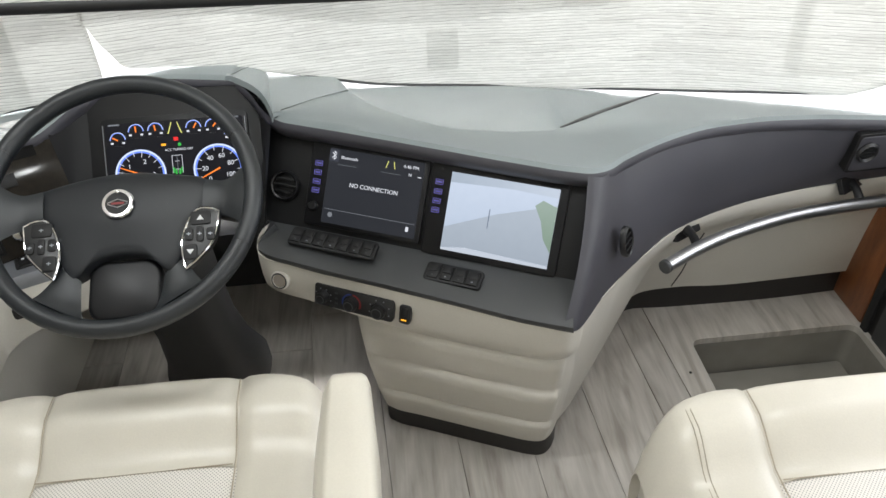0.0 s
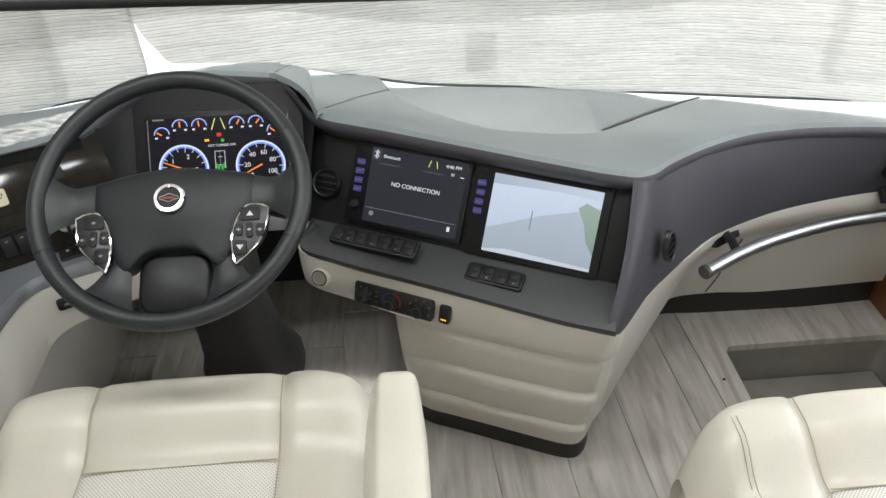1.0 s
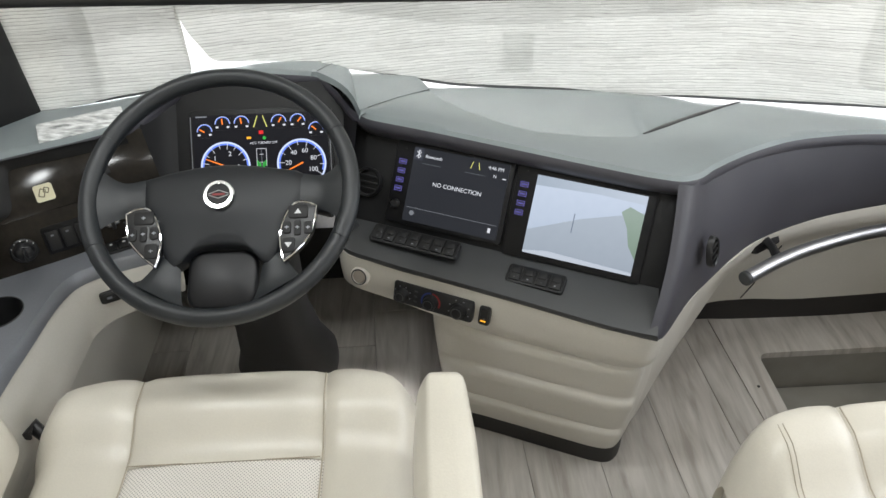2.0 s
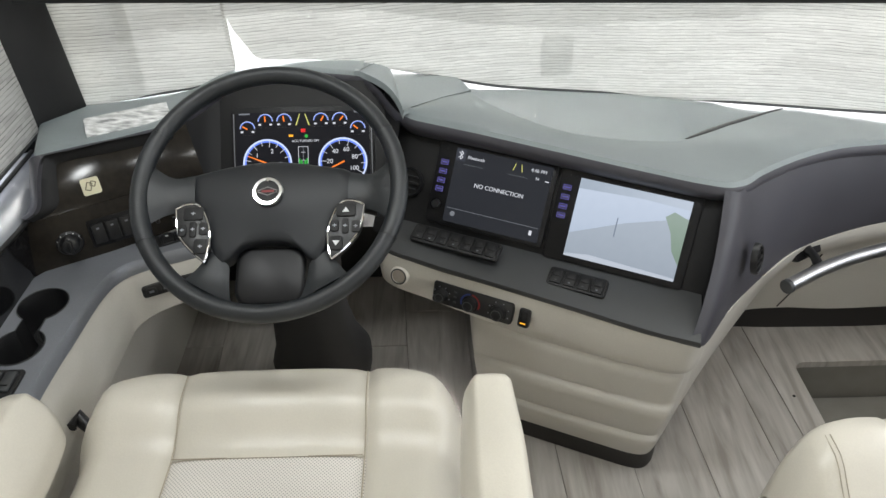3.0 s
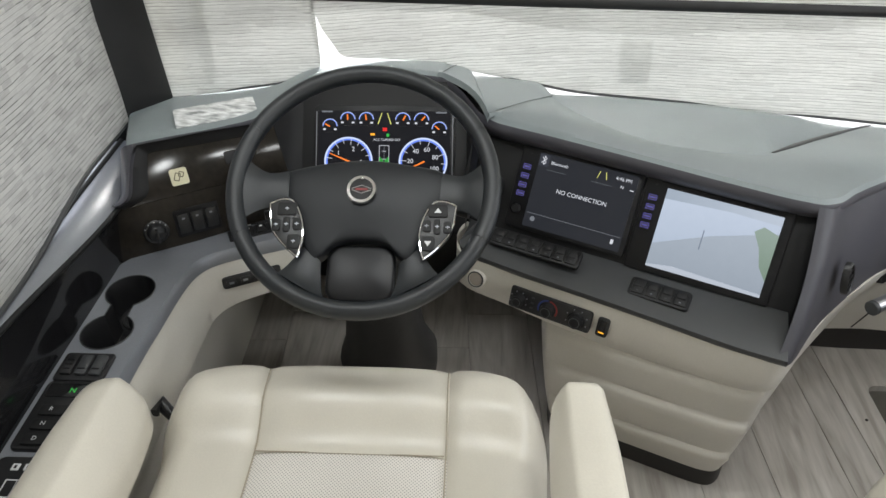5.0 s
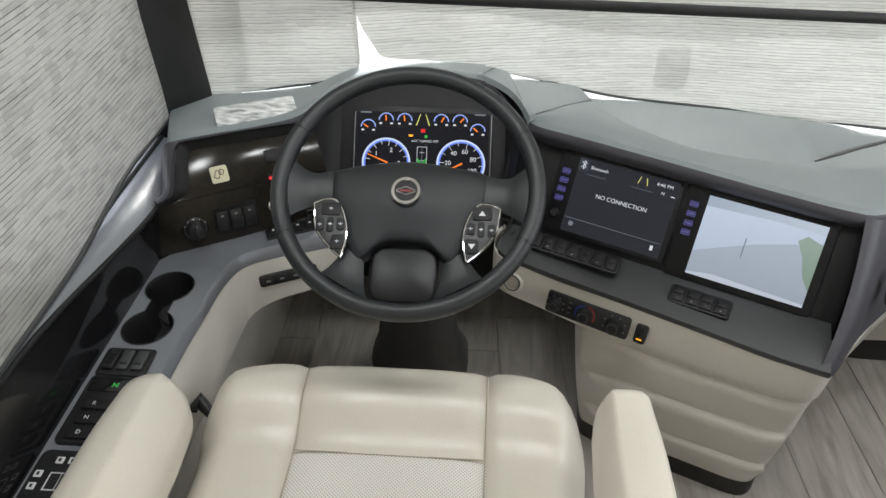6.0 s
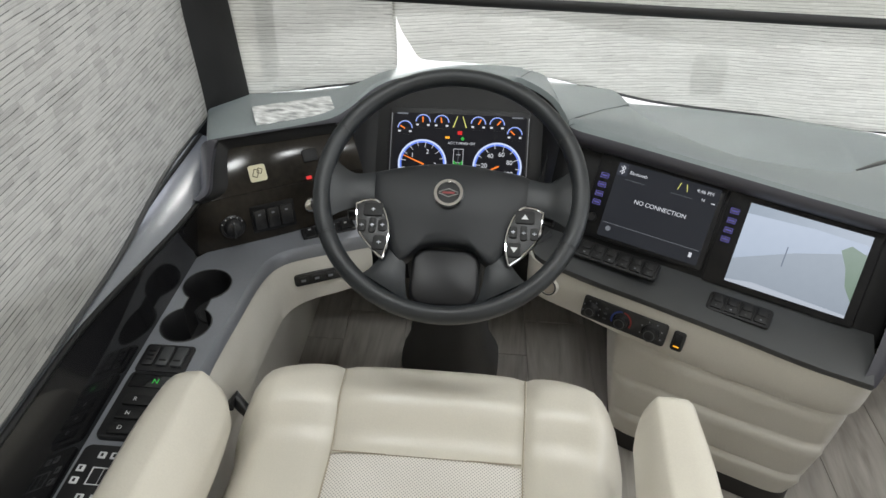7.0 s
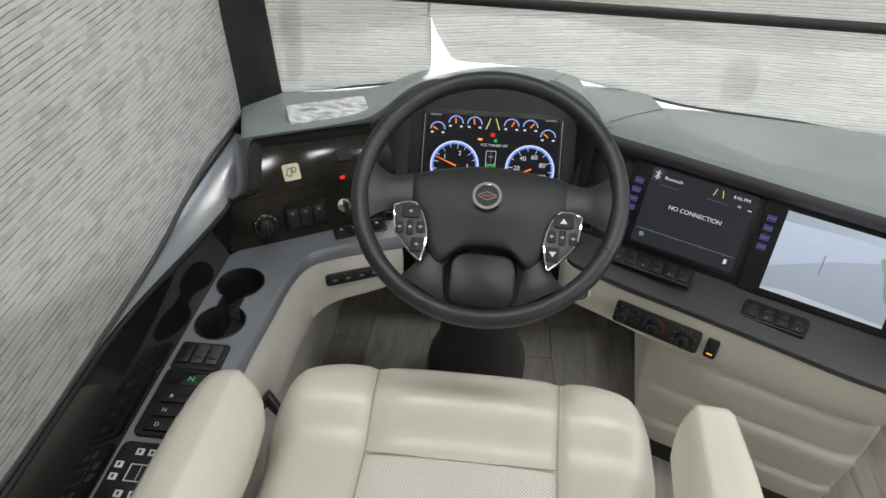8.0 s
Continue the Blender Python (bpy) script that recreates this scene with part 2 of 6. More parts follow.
def plank_wood(name, c0, c1, c2):
    m = bpy.data.materials.new(name)
    m.use_nodes = True
    nt = m.node_tree
    b = nt.nodes["Principled BSDF"]
    tc = nt.nodes.new("ShaderNodeTexCoord")
    oi = nt.nodes.new("ShaderNodeObjectInfo")
    add = nt.nodes.new("ShaderNodeVectorMath")
    add.operation = "MULTIPLY_ADD"
    add.inputs[1].default_value = (7.0, 13.0, 3.0)
    nt.links.new(oi.outputs["Random"], add.inputs[0])
    nt.links.new(tc.outputs["Object"], add.inputs[2])
    mp = nt.nodes.new("ShaderNodeMapping")
    mp.inputs["Scale"].default_value = (9.0, 1.3, 1.0)
    nt.links.new(add.outputs[0], mp.inputs["Vector"])
    n1 = nt.nodes.new("ShaderNodeTexNoise")
    n1.inputs["Scale"].default_value, n1.inputs["Detail"].default_value, n1.inputs["Distortion"].default_value = 1.5, 6, 2.2
    nt.links.new(mp.outputs[0], n1.inputs["Vector"])
    mp2 = nt.nodes.new("ShaderNodeMapping")
    mp2.inputs["Scale"].default_value = (34.0, 3.2, 1.0)
    nt.links.new(add.outputs[0], mp2.inputs["Vector"])
    n2 = nt.nodes.new("ShaderNodeTexNoise")
    n2.inputs["Scale"].default_value, n2.inputs["Detail"].default_value, n2.inputs["Distortion"].default_value = 1.5, 5, 0.6
    nt.links.new(mp2.outputs[0], n2.inputs["Vector"])
    s = nt.nodes.new("ShaderNodeMath")
    s.operation = "MULTIPLY_ADD"
    s.inputs[1].default_value = 0.45
    nt.links.new(n2.outputs[0], s.inputs[0])
    h = nt.nodes.new("ShaderNodeMath")
    h.operation = "MULTIPLY"
    h.inputs[1].default_value = 0.55
    nt.links.new(n1.outputs[0], h.inputs[0])
    nt.links.new(h.outputs[0], s.inputs[2])
    r = nt.nodes.new("ShaderNodeValToRGB")
    e = r.color_ramp.elements
    e[0].position, e[0].color = 0.36, (*c0, 1)
    e[1].position, e[1].color = 0.66, (*c2, 1)
    mid = e.new(0.47)
    mid.color = (*c1, 1)
    nt.links.new(s.outputs[0], r.inputs[0])
    hs = nt.nodes.new("ShaderNodeHueSaturation")
    mr = nt.nodes.new("ShaderNodeMapRange")
    mr.inputs["To Min"].default_value, mr.inputs["To Max"].default_value = 0.92, 1.08
    nt.links.new(oi.outputs["Random"], mr.inputs["Value"])
    nt.links.new(mr.outputs[0], hs.inputs["Value"])
    nt.links.new(r.outputs[0], hs.inputs["Color"])
    nt.links.new(hs.outputs[0], b.inputs["Base Color"])
    b.inputs["Roughness"].default_value = 0.48
    bp = nt.nodes.new("ShaderNodeBump")
    bp.inputs["Strength"].default_value, bp.inputs["Distance"].default_value = 0.25, 0.001
    nt.links.new(n2.outputs[0], bp.inputs["Height"])
    nt.links.new(bp.outputs[0], b.inputs["Normal"])
    return m


def perforated(name, color, pitch):
    """Light upholstery cloth with rows of small holes."""
    m = material(name, color, 0.6, 0, 0.04, 6, 300, 0.1)
    nt = m.node_tree
    b = nt.nodes["Principled BSDF"]
    base = b.inputs["Base Color"].links[0].from_socket
    tc = nt.nodes.new("ShaderNodeTexCoord")
    mp = nt.nodes.new("ShaderNodeMapping")
    mp.inputs["Rotation"].default_value = (0, 0, radians(45))
    mp.inputs["Scale"].default_value = (1 / pitch, 1 / pitch, 0.0)
    nt.links.new(tc.outputs["Object"], mp.inputs["Vector"])
    fr = nt.nodes.new("ShaderNodeVectorMath")
    fr.operation = "FRACTION"
    nt.links.new(mp.outputs[0], fr.inputs[0])
    di = nt.nodes.new("ShaderNodeVectorMath")
    di.operation = "DISTANCE"
    di.inputs[1].default_value = (0.5, 0.5, 0.0)
    nt.links.new(fr.outputs[0], di.inputs[0])
    mr = nt.nodes.new("ShaderNodeMapRange")
    mr.inputs["From Min"].default_value, mr.inputs["From Max"].default_value = 0.2, 0.32
    mr.inputs["To Min"].default_value, mr.inputs["To Max"].default_value = 0.45, 1.0
    nt.links.new(di.outputs["Value"], mr.inputs["Value"])
    mu = nt.nodes.new("ShaderNodeMix")
    mu.data_type, mu.blend_type = "RGBA", "MULTIPLY"
    mu.inputs[0].default_value = 1.0
    nt.links.new(base, mu.inputs[6])
    nt.links.new(mr.outputs[0], mu.inputs[7])
    nt.links.new(mu.outputs[2], b.inputs["Base Color"])
    return m


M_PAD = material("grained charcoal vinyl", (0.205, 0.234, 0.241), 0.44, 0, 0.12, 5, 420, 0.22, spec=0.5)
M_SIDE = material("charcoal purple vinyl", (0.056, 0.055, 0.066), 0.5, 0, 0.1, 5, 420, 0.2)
M_FASCIA = material("matt black plastic", (0.011, 0.011, 0.0115), 0.5, 0, 0.15, 10, 500, 0.12, spec=0.3)
M_GREY = material("satin dark grey plastic", (0.048, 0.050, 0.052), 0.45, 0, 0.1, 6, 500, 0.12)
M_CONSOLE = material("satin silver grey plastic", (0.24, 0.25, 0.275), 0.34, 0.35, 0.1, 6, 500, 0.08)
M_BEIGE = material("cream moulded plastic", (0.61, 0.586, 0.53), 0.34, 0, 0.05, 4, 260, 0.06)
M_CREAM = material("cream leather", (0.63, 0.594, 0.514), 0.30, 0, 0.05, 5, 330, 0.10, spec=0.5)
M_PERF = perforated("perforated cream leather", (0.74, 0.705, 0.655), 0.0045)
M_SEAM = material("tan seam thread", (0.40, 0.35, 0.27), 0.7, 0, 0.1, 30, 900, 0.3)
M_RIM = material("black wheel leather", (0.0150, 0.0175, 0.020), 0.40, 0, 0.15, 14, 650, 0.25)
M_HUB = material("charcoal airbag cover plastic", (0.0125, 0.014, 0.0165), 0.46, 0, 0.1, 10, 700, 0.15, spec=0.4)
M_BLACK = material("black switch plastic", (0.012, 0.012, 0.013), 0.38, 0, 0.2, 30, 600, 0.08)
M_PIANO = material("dark burl gloss panel", (0.012, 0.0105, 0.009), 0.13, 0, 0.5, 14, 90, 0.0, second=(0.026, 0.022, 0.0175), coat=0.0, spec=0.22)
M_GLOSS = material("gloss black panel", (0.010, 0.010, 0.011), 0.08, 0, 0.2, 6, 90, 0.0, coat=0.4)
M_CUP = material("satin black cup plastic", (0.014, 0.014, 0.015), 0.45, 0, 0.2, 20, 300, 0.04)
M_BEZEL = material("satin black display bezel", (0.008, 0.008, 0.009), 0.36, 0, 0.15, 10, 300, 0.03, spec=0.25)
M_CHROME = material("chrome", (0.80, 0.80, 0.80), 0.08, 1.0, 0.03, 10, 200, 0.0)
M_STEEL = material("brushed steel", (0.56, 0.56, 0.57), 0.33, 1.0, 0.1, 6, 200, 0.1, stretch=(1, 1, 10))
M_RUBBER = material("black rubber", (0.016, 0.016, 0.016), 0.7, 0, 0.2, 20, 300, 0.2)
M_KICK = material("black plinth", (0.018, 0.016, 0.015), 0.5, 0, 0.2, 12, 300, 0.1)
M_POST = material("red-brown stained wood", (0.16, 0.055, 0.02), 0.35, 0, 0.3, 6, 60, 0.1, stretch=(6, 6, 0.8), second=(0.28, 0.10, 0.035))
M_WALL = material("cream wall panel", (0.62, 0.58, 0.50), 0.6, 0, 0.04, 3, 200, 0.05)
M_CEIL = material("white padded ceiling", (0.75, 0.73, 0.69), 0.8, 0, 0.03, 3, 200, 0.05)
M_TAUPE = material("taupe step carpet", (0.27, 0.255, 0.225), 0.85, 0, 0.15, 8, 500, 0.4)
M_WELL = material("pale limed board", (0.34, 0.30, 0.255), 0.5, 0, 0.1, 3, 120, 0.12, stretch=(1, 8, 1))
M_GROUND = material("pale concrete", (0.42, 0.415, 0.405), 0.8, 0, 0.12, 0.6, 30, 0.3)
M_PLANK = plank_wood("grey limed oak vinyl", (0.31, 0.282, 0.248), (0.41, 0.383, 0.346), (0.53, 0.503, 0.462))
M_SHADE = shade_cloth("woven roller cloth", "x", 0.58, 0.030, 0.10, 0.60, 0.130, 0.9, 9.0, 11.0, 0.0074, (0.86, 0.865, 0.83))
# side cloth: lower base colour puts in shade, against the lamps' light on it
M_SHADE_SIDE = shade_cloth("shaded woven side roller cloth", "y", 0.66, 0.17, 0.16, 0.40, 0.030, 0.45, 34.0, 20.0, 0.0098, (0.50, 0.495, 0.475))
M_PAPER = material("cream sticker paper", (0.62, 0.58, 0.40), 0.5, 0, 0.06, 30, 300, 0.05)
M_INK = material("brown print", (0.12, 0.10, 0.06), 0.6, 0, 0.1, 30, 300, 0)
M_WHITE = material("white print", (0.62, 0.63, 0.64), 0.5, 0, 0.05, 30, 300, 0)
M_REDP = material("red print", (0.22, 0.02, 0.02), 0.5, 0, 0.1, 30, 300, 0)
M_BLUEP = material("blue print", (0.02, 0.04, 0.18), 0.5, 0, 0.1, 30, 300, 0)
M_MOTTLED = material("pale mottled gloss", (0.22, 0.23, 0.23), 0.16, 0.0, 0.5, 30, 40, 0.25, stretch=(1, 3, 1), second=(0.86, 0.87, 0.87))
G_SCREEN = glow("dark lit display", (0.022, 0.0245, 0.030), 1.0)
G_BLACK = glow("black lit display", (0.004, 0.004, 0.006), 1.0)
G_WHITE = glow("white display marks", (0.85, 0.88, 0.95), 0.9)
G_GREYL = glow("grey display line", (0.25, 0.27, 0.30), 0.8)
G_BLUE = glow("blue display ring", (0.16, 0.28, 0.95), 1.1)
G_PALEB = glow("pale blue display ring", (0.62, 0.72, 1.0), 1.2)
G_ORANGE = glow("orange needle", (1.0, 0.24, 0.03), 1.2)
G_RED = glow("red lamp", (0.9, 0.03, 0.03), 1.0)
G_GREEN = glow("green lamp", (0.05, 0.55, 0.08), 0.9)
G_YELLOW = glow("yellow lane mark", (0.85, 0.85, 0.25), 0.9)
G_AMBER = glow("amber lamp", (1.0, 0.45, 0.03), 1.3)
G_VIOLET = glow("violet key light", (0.22, 0.20, 0.75), 0.8)
G_LAMP = glow("lamp diffuser", (1.0, 0.96, 0.9), 4.0)

# ---- the large structure ----
solo("ground", boxed((-60, -60, -0.9), (60, 60, -0.8)), M_GROUND, "pale concrete yard under the vehicle", "ground", "structure")

LEAN_X = -0.055  # planks run slightly across the y axis


def slab(bm, x0, x1, y0, y1, z0, z1):
    return box(bm, (x0, y0, z0), (x1, y1, z1))


bm = bmesh.new()
slab(bm, -1.06, 0.86, -2.4, 2.1, -0.06, -0.012)
slab(bm, 0.86, 1.50, 1.51, 2.1, -0.06, -0.012)
slab(bm, 0.86, 1.50, -2.4, 0.80, -0.06, -0.012)
floor = solo("floor", bm, M_KICK, "grey limed oak vinyl plank floor", "floor", "structure", smooth=False)

# step well beside the passenger seat
well = thing("step_well", (1.16, 1.15, -0.45), "entry step well with pale board rim and taupe steps", "step well", kind="structure")
bm = bmesh.new()
outer = [(0.8405, 1.72), (0.8405, 0.80), (1.46, 0.80), (1.46, 1.72)]
inner = rrect(0.50, 0.62, 0.028, 5, 1.165, 1.19)
ov = [bm.verts.new((x + LEAN_X * (y - 1.3), y, 0.001)) for x, y in outer]
iv = [bm.verts.new((x, y, 0.001)) for x, y in inner]
es = [bm.edges.new((a, b)) for a, b in zip(ov, ov[1:] + ov[:1])] + [bm.edges.new((a, b)) for a, b in zip(iv, iv[1:] + iv[:1])]
bmesh.ops.triangle_fill(bm, edges=es, use_beauty=True)
g = bmesh.ops.extrude_face_region(bm, geom=bm.faces[:])
bmesh.ops.translate(bm, vec=(0, 0, -0.022), verts=[e for e in g["geom"] if isinstance(e, bmesh.types.BMVert)])
part("rim_board", bm, M_PLANK, well, "pale limed board rim")
bm = bmesh.new()
lo_ = rrect(0.50, 0.62, 0.028, 5, 1.165, 1.19)
loft(bm, [[V(x, y, -0.02) for x, y in lo_], [V(x, y, -0.42) for x, y in lo_]], True, False, True)
part("well_lining", bm, M_TAUPE, well, "taupe carpet lining")
part("lower_step", boxed((0.925, 1.36, -0.40), (1.405, 1.495, -0.14), 0.012), M_TAUPE, well)
bm = bmesh.new()
lathe(bm, [(0.004, 0.0), (0.004, 0.0015), (0.002, 0.003)], pose(0.87, 1.378, 0.001), 10)
part("screw", bm, M_KICK, well, "dark screw head")

# walls, with the openings for windscreen and side windows
bm = bmesh.new()
slab(bm, -1.06, -1.0, -2.4, 2.05, -0.06, 0.70)
slab(bm, -1.06, -1.0, -2.4, 2.05, 1.62, 2.1)
slab(bm, -1.06, -1.0, 1.53, 2.05, 0.70, 1.62)
slab(bm, -1.06, -1.0, -0.5, 0.25, 0.70, 1.62)
# unseen sloping sill, added to keep daylight off the blind's lower rear part
loft(bm, [[V(x, 0.25, 0.70), V(x, 1.05, 0.70), V(x, 1.05, 0.735), V(x, 0.25, 1.12)] for x in (-1.06, -0.975)], True, True, True)
slab(bm, -1.06, -1.0, -2.4, -1.9, 0.70, 1.62)
solo("wall_left", bm, M_WALL, "cream side wall of the cab with window openings", "wall", "structure", smooth=False)
bm = bmesh.new()
slab(bm, 1.47, 1.53, -2.4, 1.72, -0.45, 0.72)
slab(bm, 1.47, 1.53, 1.72, 2.05, -0.45, 0.32)
slab(bm, 1.47, 1.53, -2.4, 1.95, 1.62, 2.1)
slab(bm, 1.47, 1.53, 0.55, 0.72, 0.72, 1.62)
slab(bm, 1.47, 1.53, 1.42, 1.72, 0.72, 1.62)
slab(bm, 1.47, 1.53, -0.5, -0.1, 0.72, 1.62)
slab(bm, 1.47, 1.53, -2.4, -1.9, 0.72, 1.62)
solo("wall_right", bm, M_WALL, "cream side wall on the entry side", "wall", "structure", smooth=False)
solo("wall_rear", boxed((-1.06, -2.46, -0.06), (1.53, -2.4, 2.1)), M_WALL, "cream partition wall behind the cab", "wall", "structure", smooth=False)
solo("ceiling", boxed((-1.06, -2.46, 2.06), (1.53, 1.9, 2.12)), M_CEIL, "white padded ceiling", "ceiling", "structure", smooth=False)
bm = bmesh.new()
slab(bm, -1.08, 1.55, 2.05, 2.1, -0.06, 0.38)
slab(bm, -1.06, 1.53, 1.75, 1.95, 1.75, 2.1)
solo("wall_front", bm, M_WALL, "front bulkhead under and over the windscreen", "wall", "structure", smooth=False)
for lx, ly in LAMPS:
    lamp = thing("ceiling_lamp", (lx, ly, 2.06), "round flush ceiling lamp, lit", "ceiling lamp", "ceiling lamps")
    bm = bmesh.new()
    lathe(bm, [(0.09, 0.0), (0.095, -0.006), (0.09, -0.014), (0.08, -0.016), (0.08, -0.006), (0.0005, -0.006)], pose(lx, ly, 2.06), 28)
    part("ring", bm, M_CHROME, lamp)
    bm = bmesh.new()
    lathe(bm, [(0.079, -0.007), (0.075, -0.013), (0.0005, -0.015)], pose(lx, ly, 2.06), 28)
    part("diffuser", bm, G_LAMP, lamp)

# corner pillar, at the driver's side
bm = bmesh.new()
ring = [(-0.99, 1.50), (-0.955, 1.535), (-0.915, 1.60), (-0.890, 1.650), (-0.895, 1.68), (-0.94, 1.72), (-1.0, 1.70)]
loft(bm, [[V(x - 0.02 * k, y, 0.70 + 0.35 * k) for x, y in ring] for k in range(4)], True, True, True)
solo("pillar", bm, M_FASCIA, "black trimmed windscreen corner pillar", "pillar", "structure")
bm = bmesh.new()
ring = [(1.50, 1.50), (1.47, 1.60), (1.462, 1.66), (1.475, 1.72), (1.52, 1.70)]
loft(bm, [[V(x, y, 0.56 + 0.38 * k) for x, y in ring] for k in range(4)], True, True, True)
solo("pillar", bm, M_FASCIA, "black trimmed windscreen corner pillar on the entry side", "pillar", "structure")



def smooth_step(a, b, x):
    t = min(1, max(0, (x - a) / (b - a)))
    return t * t * (3 - 2 * t)


# ---- shades over the windscreen and the side window ----


def screen_y(x):
    return 1.79 - 0.185 * (x - 0.25) ** 2


def cloth(name, cols, zt, sag=0.0, mat=M_SHADE, parent=None):
    """cols: (x, y, lower edge z) along the hem; zt(x): the upper edge."""
    bm = bmesh.new()
    rings = []
    for x, y, zb in cols:
        top = zt(x)
        rings.append([V(x, y + 0.006 * math.sin(9 * x + 5 * k / 12) * (1 - k / 12), zb + (top - zb) * k / 12) for k in range(13)])
    loft(bm, rings)
    return part(name, bm, mat, parent)


def hem(pts, n=6):
    return [tuple(p) for p in spline(pts, n)]


front_shade = thing("roller_blind", (0.25, 1.75, 0.70), "drawn pale grey woven windscreen blind, daylight behind it", "blind")
MAIN_HEM = [(-0.539, 0.978), (-0.525, 0.932), (-0.504, 0.892), (-0.484, 0.860), (-0.44, 0.850), (-0.378, 0.843), (-0.287, 0.829), (-0.22, 0.811), (-0.11, 0.782), (0.014, 0.747),
            (0.126, 0.726), (0.343, 0.706), (0.56, 0.690), (0.80, 0.683), (0.98, 0.684), (1.20, 0.694), (1.25, 0.706), (1.30, 0.730), (1.43, 0.81)]
cols = [(x, screen_y(x), z) for x, z in [(p[0], p[1]) for p in spline([(a, b, 0) for a, b in MAIN_HEM], 4)]]
cloth("cloth", cols, lambda x: 1.76, parent=front_shade)
# dark strip also draws the shadow line between cloth and dash
bm = bmesh.new()
tube(bm, [V(x, y - 0.001, z + 0.001) for x, y, z in cols[28:]], 0.0035, 8)
part("hem_bar", bm, M_GREY, front_shade, "thin dark strip along the hem")

corner_shade = thing("roller_blind", (-0.73, 1.70, 0.75), "drawn pale grey woven blind in the windscreen corner", "blind")
CORNER_HEM = [(-0.93, 1.663, 0.764), (-0.888, 1.666, 0.768), (-0.80, 1.672, 0.776), (-0.72, 1.678, 0.785), (-0.64, 1.683, 0.795), (-0.58, 1.687, 0.810), (-0.545, 1.689, 0.828)]
CORNER_COLS = hem(CORNER_HEM) + [(-0.538, 1.684, 0.838), (-0.535, 1.680, 0.860), (-0.540, 1.678, 0.92), (-0.543, 1.678, 0.97), (-0.536, 1.678, 1.05)]
cloth("cloth", CORNER_COLS, lambda x: 1.76, parent=corner_shade)
bm = bmesh.new()
tube(bm, [V(x, y - 0.001, z + 0.001) for x, y, z in hem(CORNER_HEM)[:-6]], 0.0028, 8)
part("hem_bar", bm, M_GREY, corner_shade, "thin dark strip along the hem")

bar = thing("night_blind", (0.25, 1.70, 0.96), "rolled-down edge of a second blind with black bottom rail", "blind")
bm = bmesh.new()
def rail_y(x):
    return min(1.73, screen_y(x) - 0.022, 1.655 + 0.15 * (x + 0.9) if x < -0.4 else 9)


pts = [V(x, rail_y(x), 0.988 - 0.025 * (x + 0.42) + 0.34 * (1.73 - rail_y(x))) for x in np.linspace(-0.90, 1.42, 40)]
tube(bm, pts, 0.0075, 10, flat=1.75)
part("bottom_rail", bm, M_BLACK, bar, "black metal rail")
bm = bmesh.new()
loft(bm, [[p + V(0, 0.0, 0.004 + 0.1 * k) for k in range(8)] for p in pts])
part("cloth", bm, M_SHADE, bar)

side_shade = thing("roller_blind", (-0.955, 0.90, 0.72), "drawn pale grey woven side window blind", "blind")
bm = bmesh.new()
SX = -0.955
ys = np.linspace(0.22, 1.53, 28)
rings = [[V(SX - 0.004 * math.sin(7 * y + k), y, 0.725 + 0.045 * smooth_step(1.0, 1.35, y) + (0.080 - 0.004 * smooth_step(1.0, 1.35, y)) * k) for k in range(12)] for y in ys]
loft(bm, rings)
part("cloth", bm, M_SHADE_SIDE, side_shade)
bm = bmesh.new()
tube(bm, [V(SX, y, 0.724 + 0.045 * smooth_step(1.0, 1.35, y)) for y in ys], 0.005, 8)
part("hem_bar", bm, M_GREY, side_shade, "thin grey hem bar")

# sensor housing on the windscreen, seen through the cloth
solo("sensor_housing", boxed((0.226, 2.02, 0.645), (0.314, 2.055, 0.765), 0.010), M_FASCIA, "black sensor housing on the windscreen", "sensor")
glass = bpy.data.materials.new("windscreen glass")
glass.use_nodes = True
gb = glass.node_tree.nodes["Principled BSDF"]
gb.inputs["Transmission Weight"].default_value, gb.inputs["Roughness"].default_value, gb.inputs["IOR"].default_value = 1.0, 0.0, 1.06
bm = bmesh.new()
loft(bm, [[V(x, 2.13 - 0.16 * (x - 0.25) ** 2 - 0.08 * k, 0.38 + 0.46 * k) for k in range(4)] for x in np.linspace(-1.0, 1.47, 20)])
ob = solo("window_1", bm, glass, "large curved clear windscreen", "windscreen", "structure")
so = ob.modifiers.new("thickness", "SOLIDIFY")
so.thickness = 0.006
ob.visible_shadow = False
for x0, x1, zm, nm in ((-1.34, -1.065, 0.47, "black wing mirror outside the windscreen corner"), (1.53, 1.81, 0.41, "black wing mirror outside on the entry side")):
    mir = thing("wing_mirror", ((x0 + x1) / 2, 2.4, 0.45), nm, "mirror", "wing mirrors")
    part("housing", boxed((x0, 2.36, zm), (x1, 2.46, zm + 0.52), 0.045, None, 4), M_FASCIA, mir)
    part("arm", boxed((-1.12 if x0 < 0 else 1.51, 2.08, zm + 0.42), (-1.05 if x0 < 0 else 1.58, 2.40, zm + 0.48), 0.012), M_FASCIA, mir)
    part("mirror_glass", boxed((x0 + 0.02, 2.352, zm + 0.03), (x1 - 0.02, 2.361, zm + 0.48), 0.004), M_CHROME, mir)

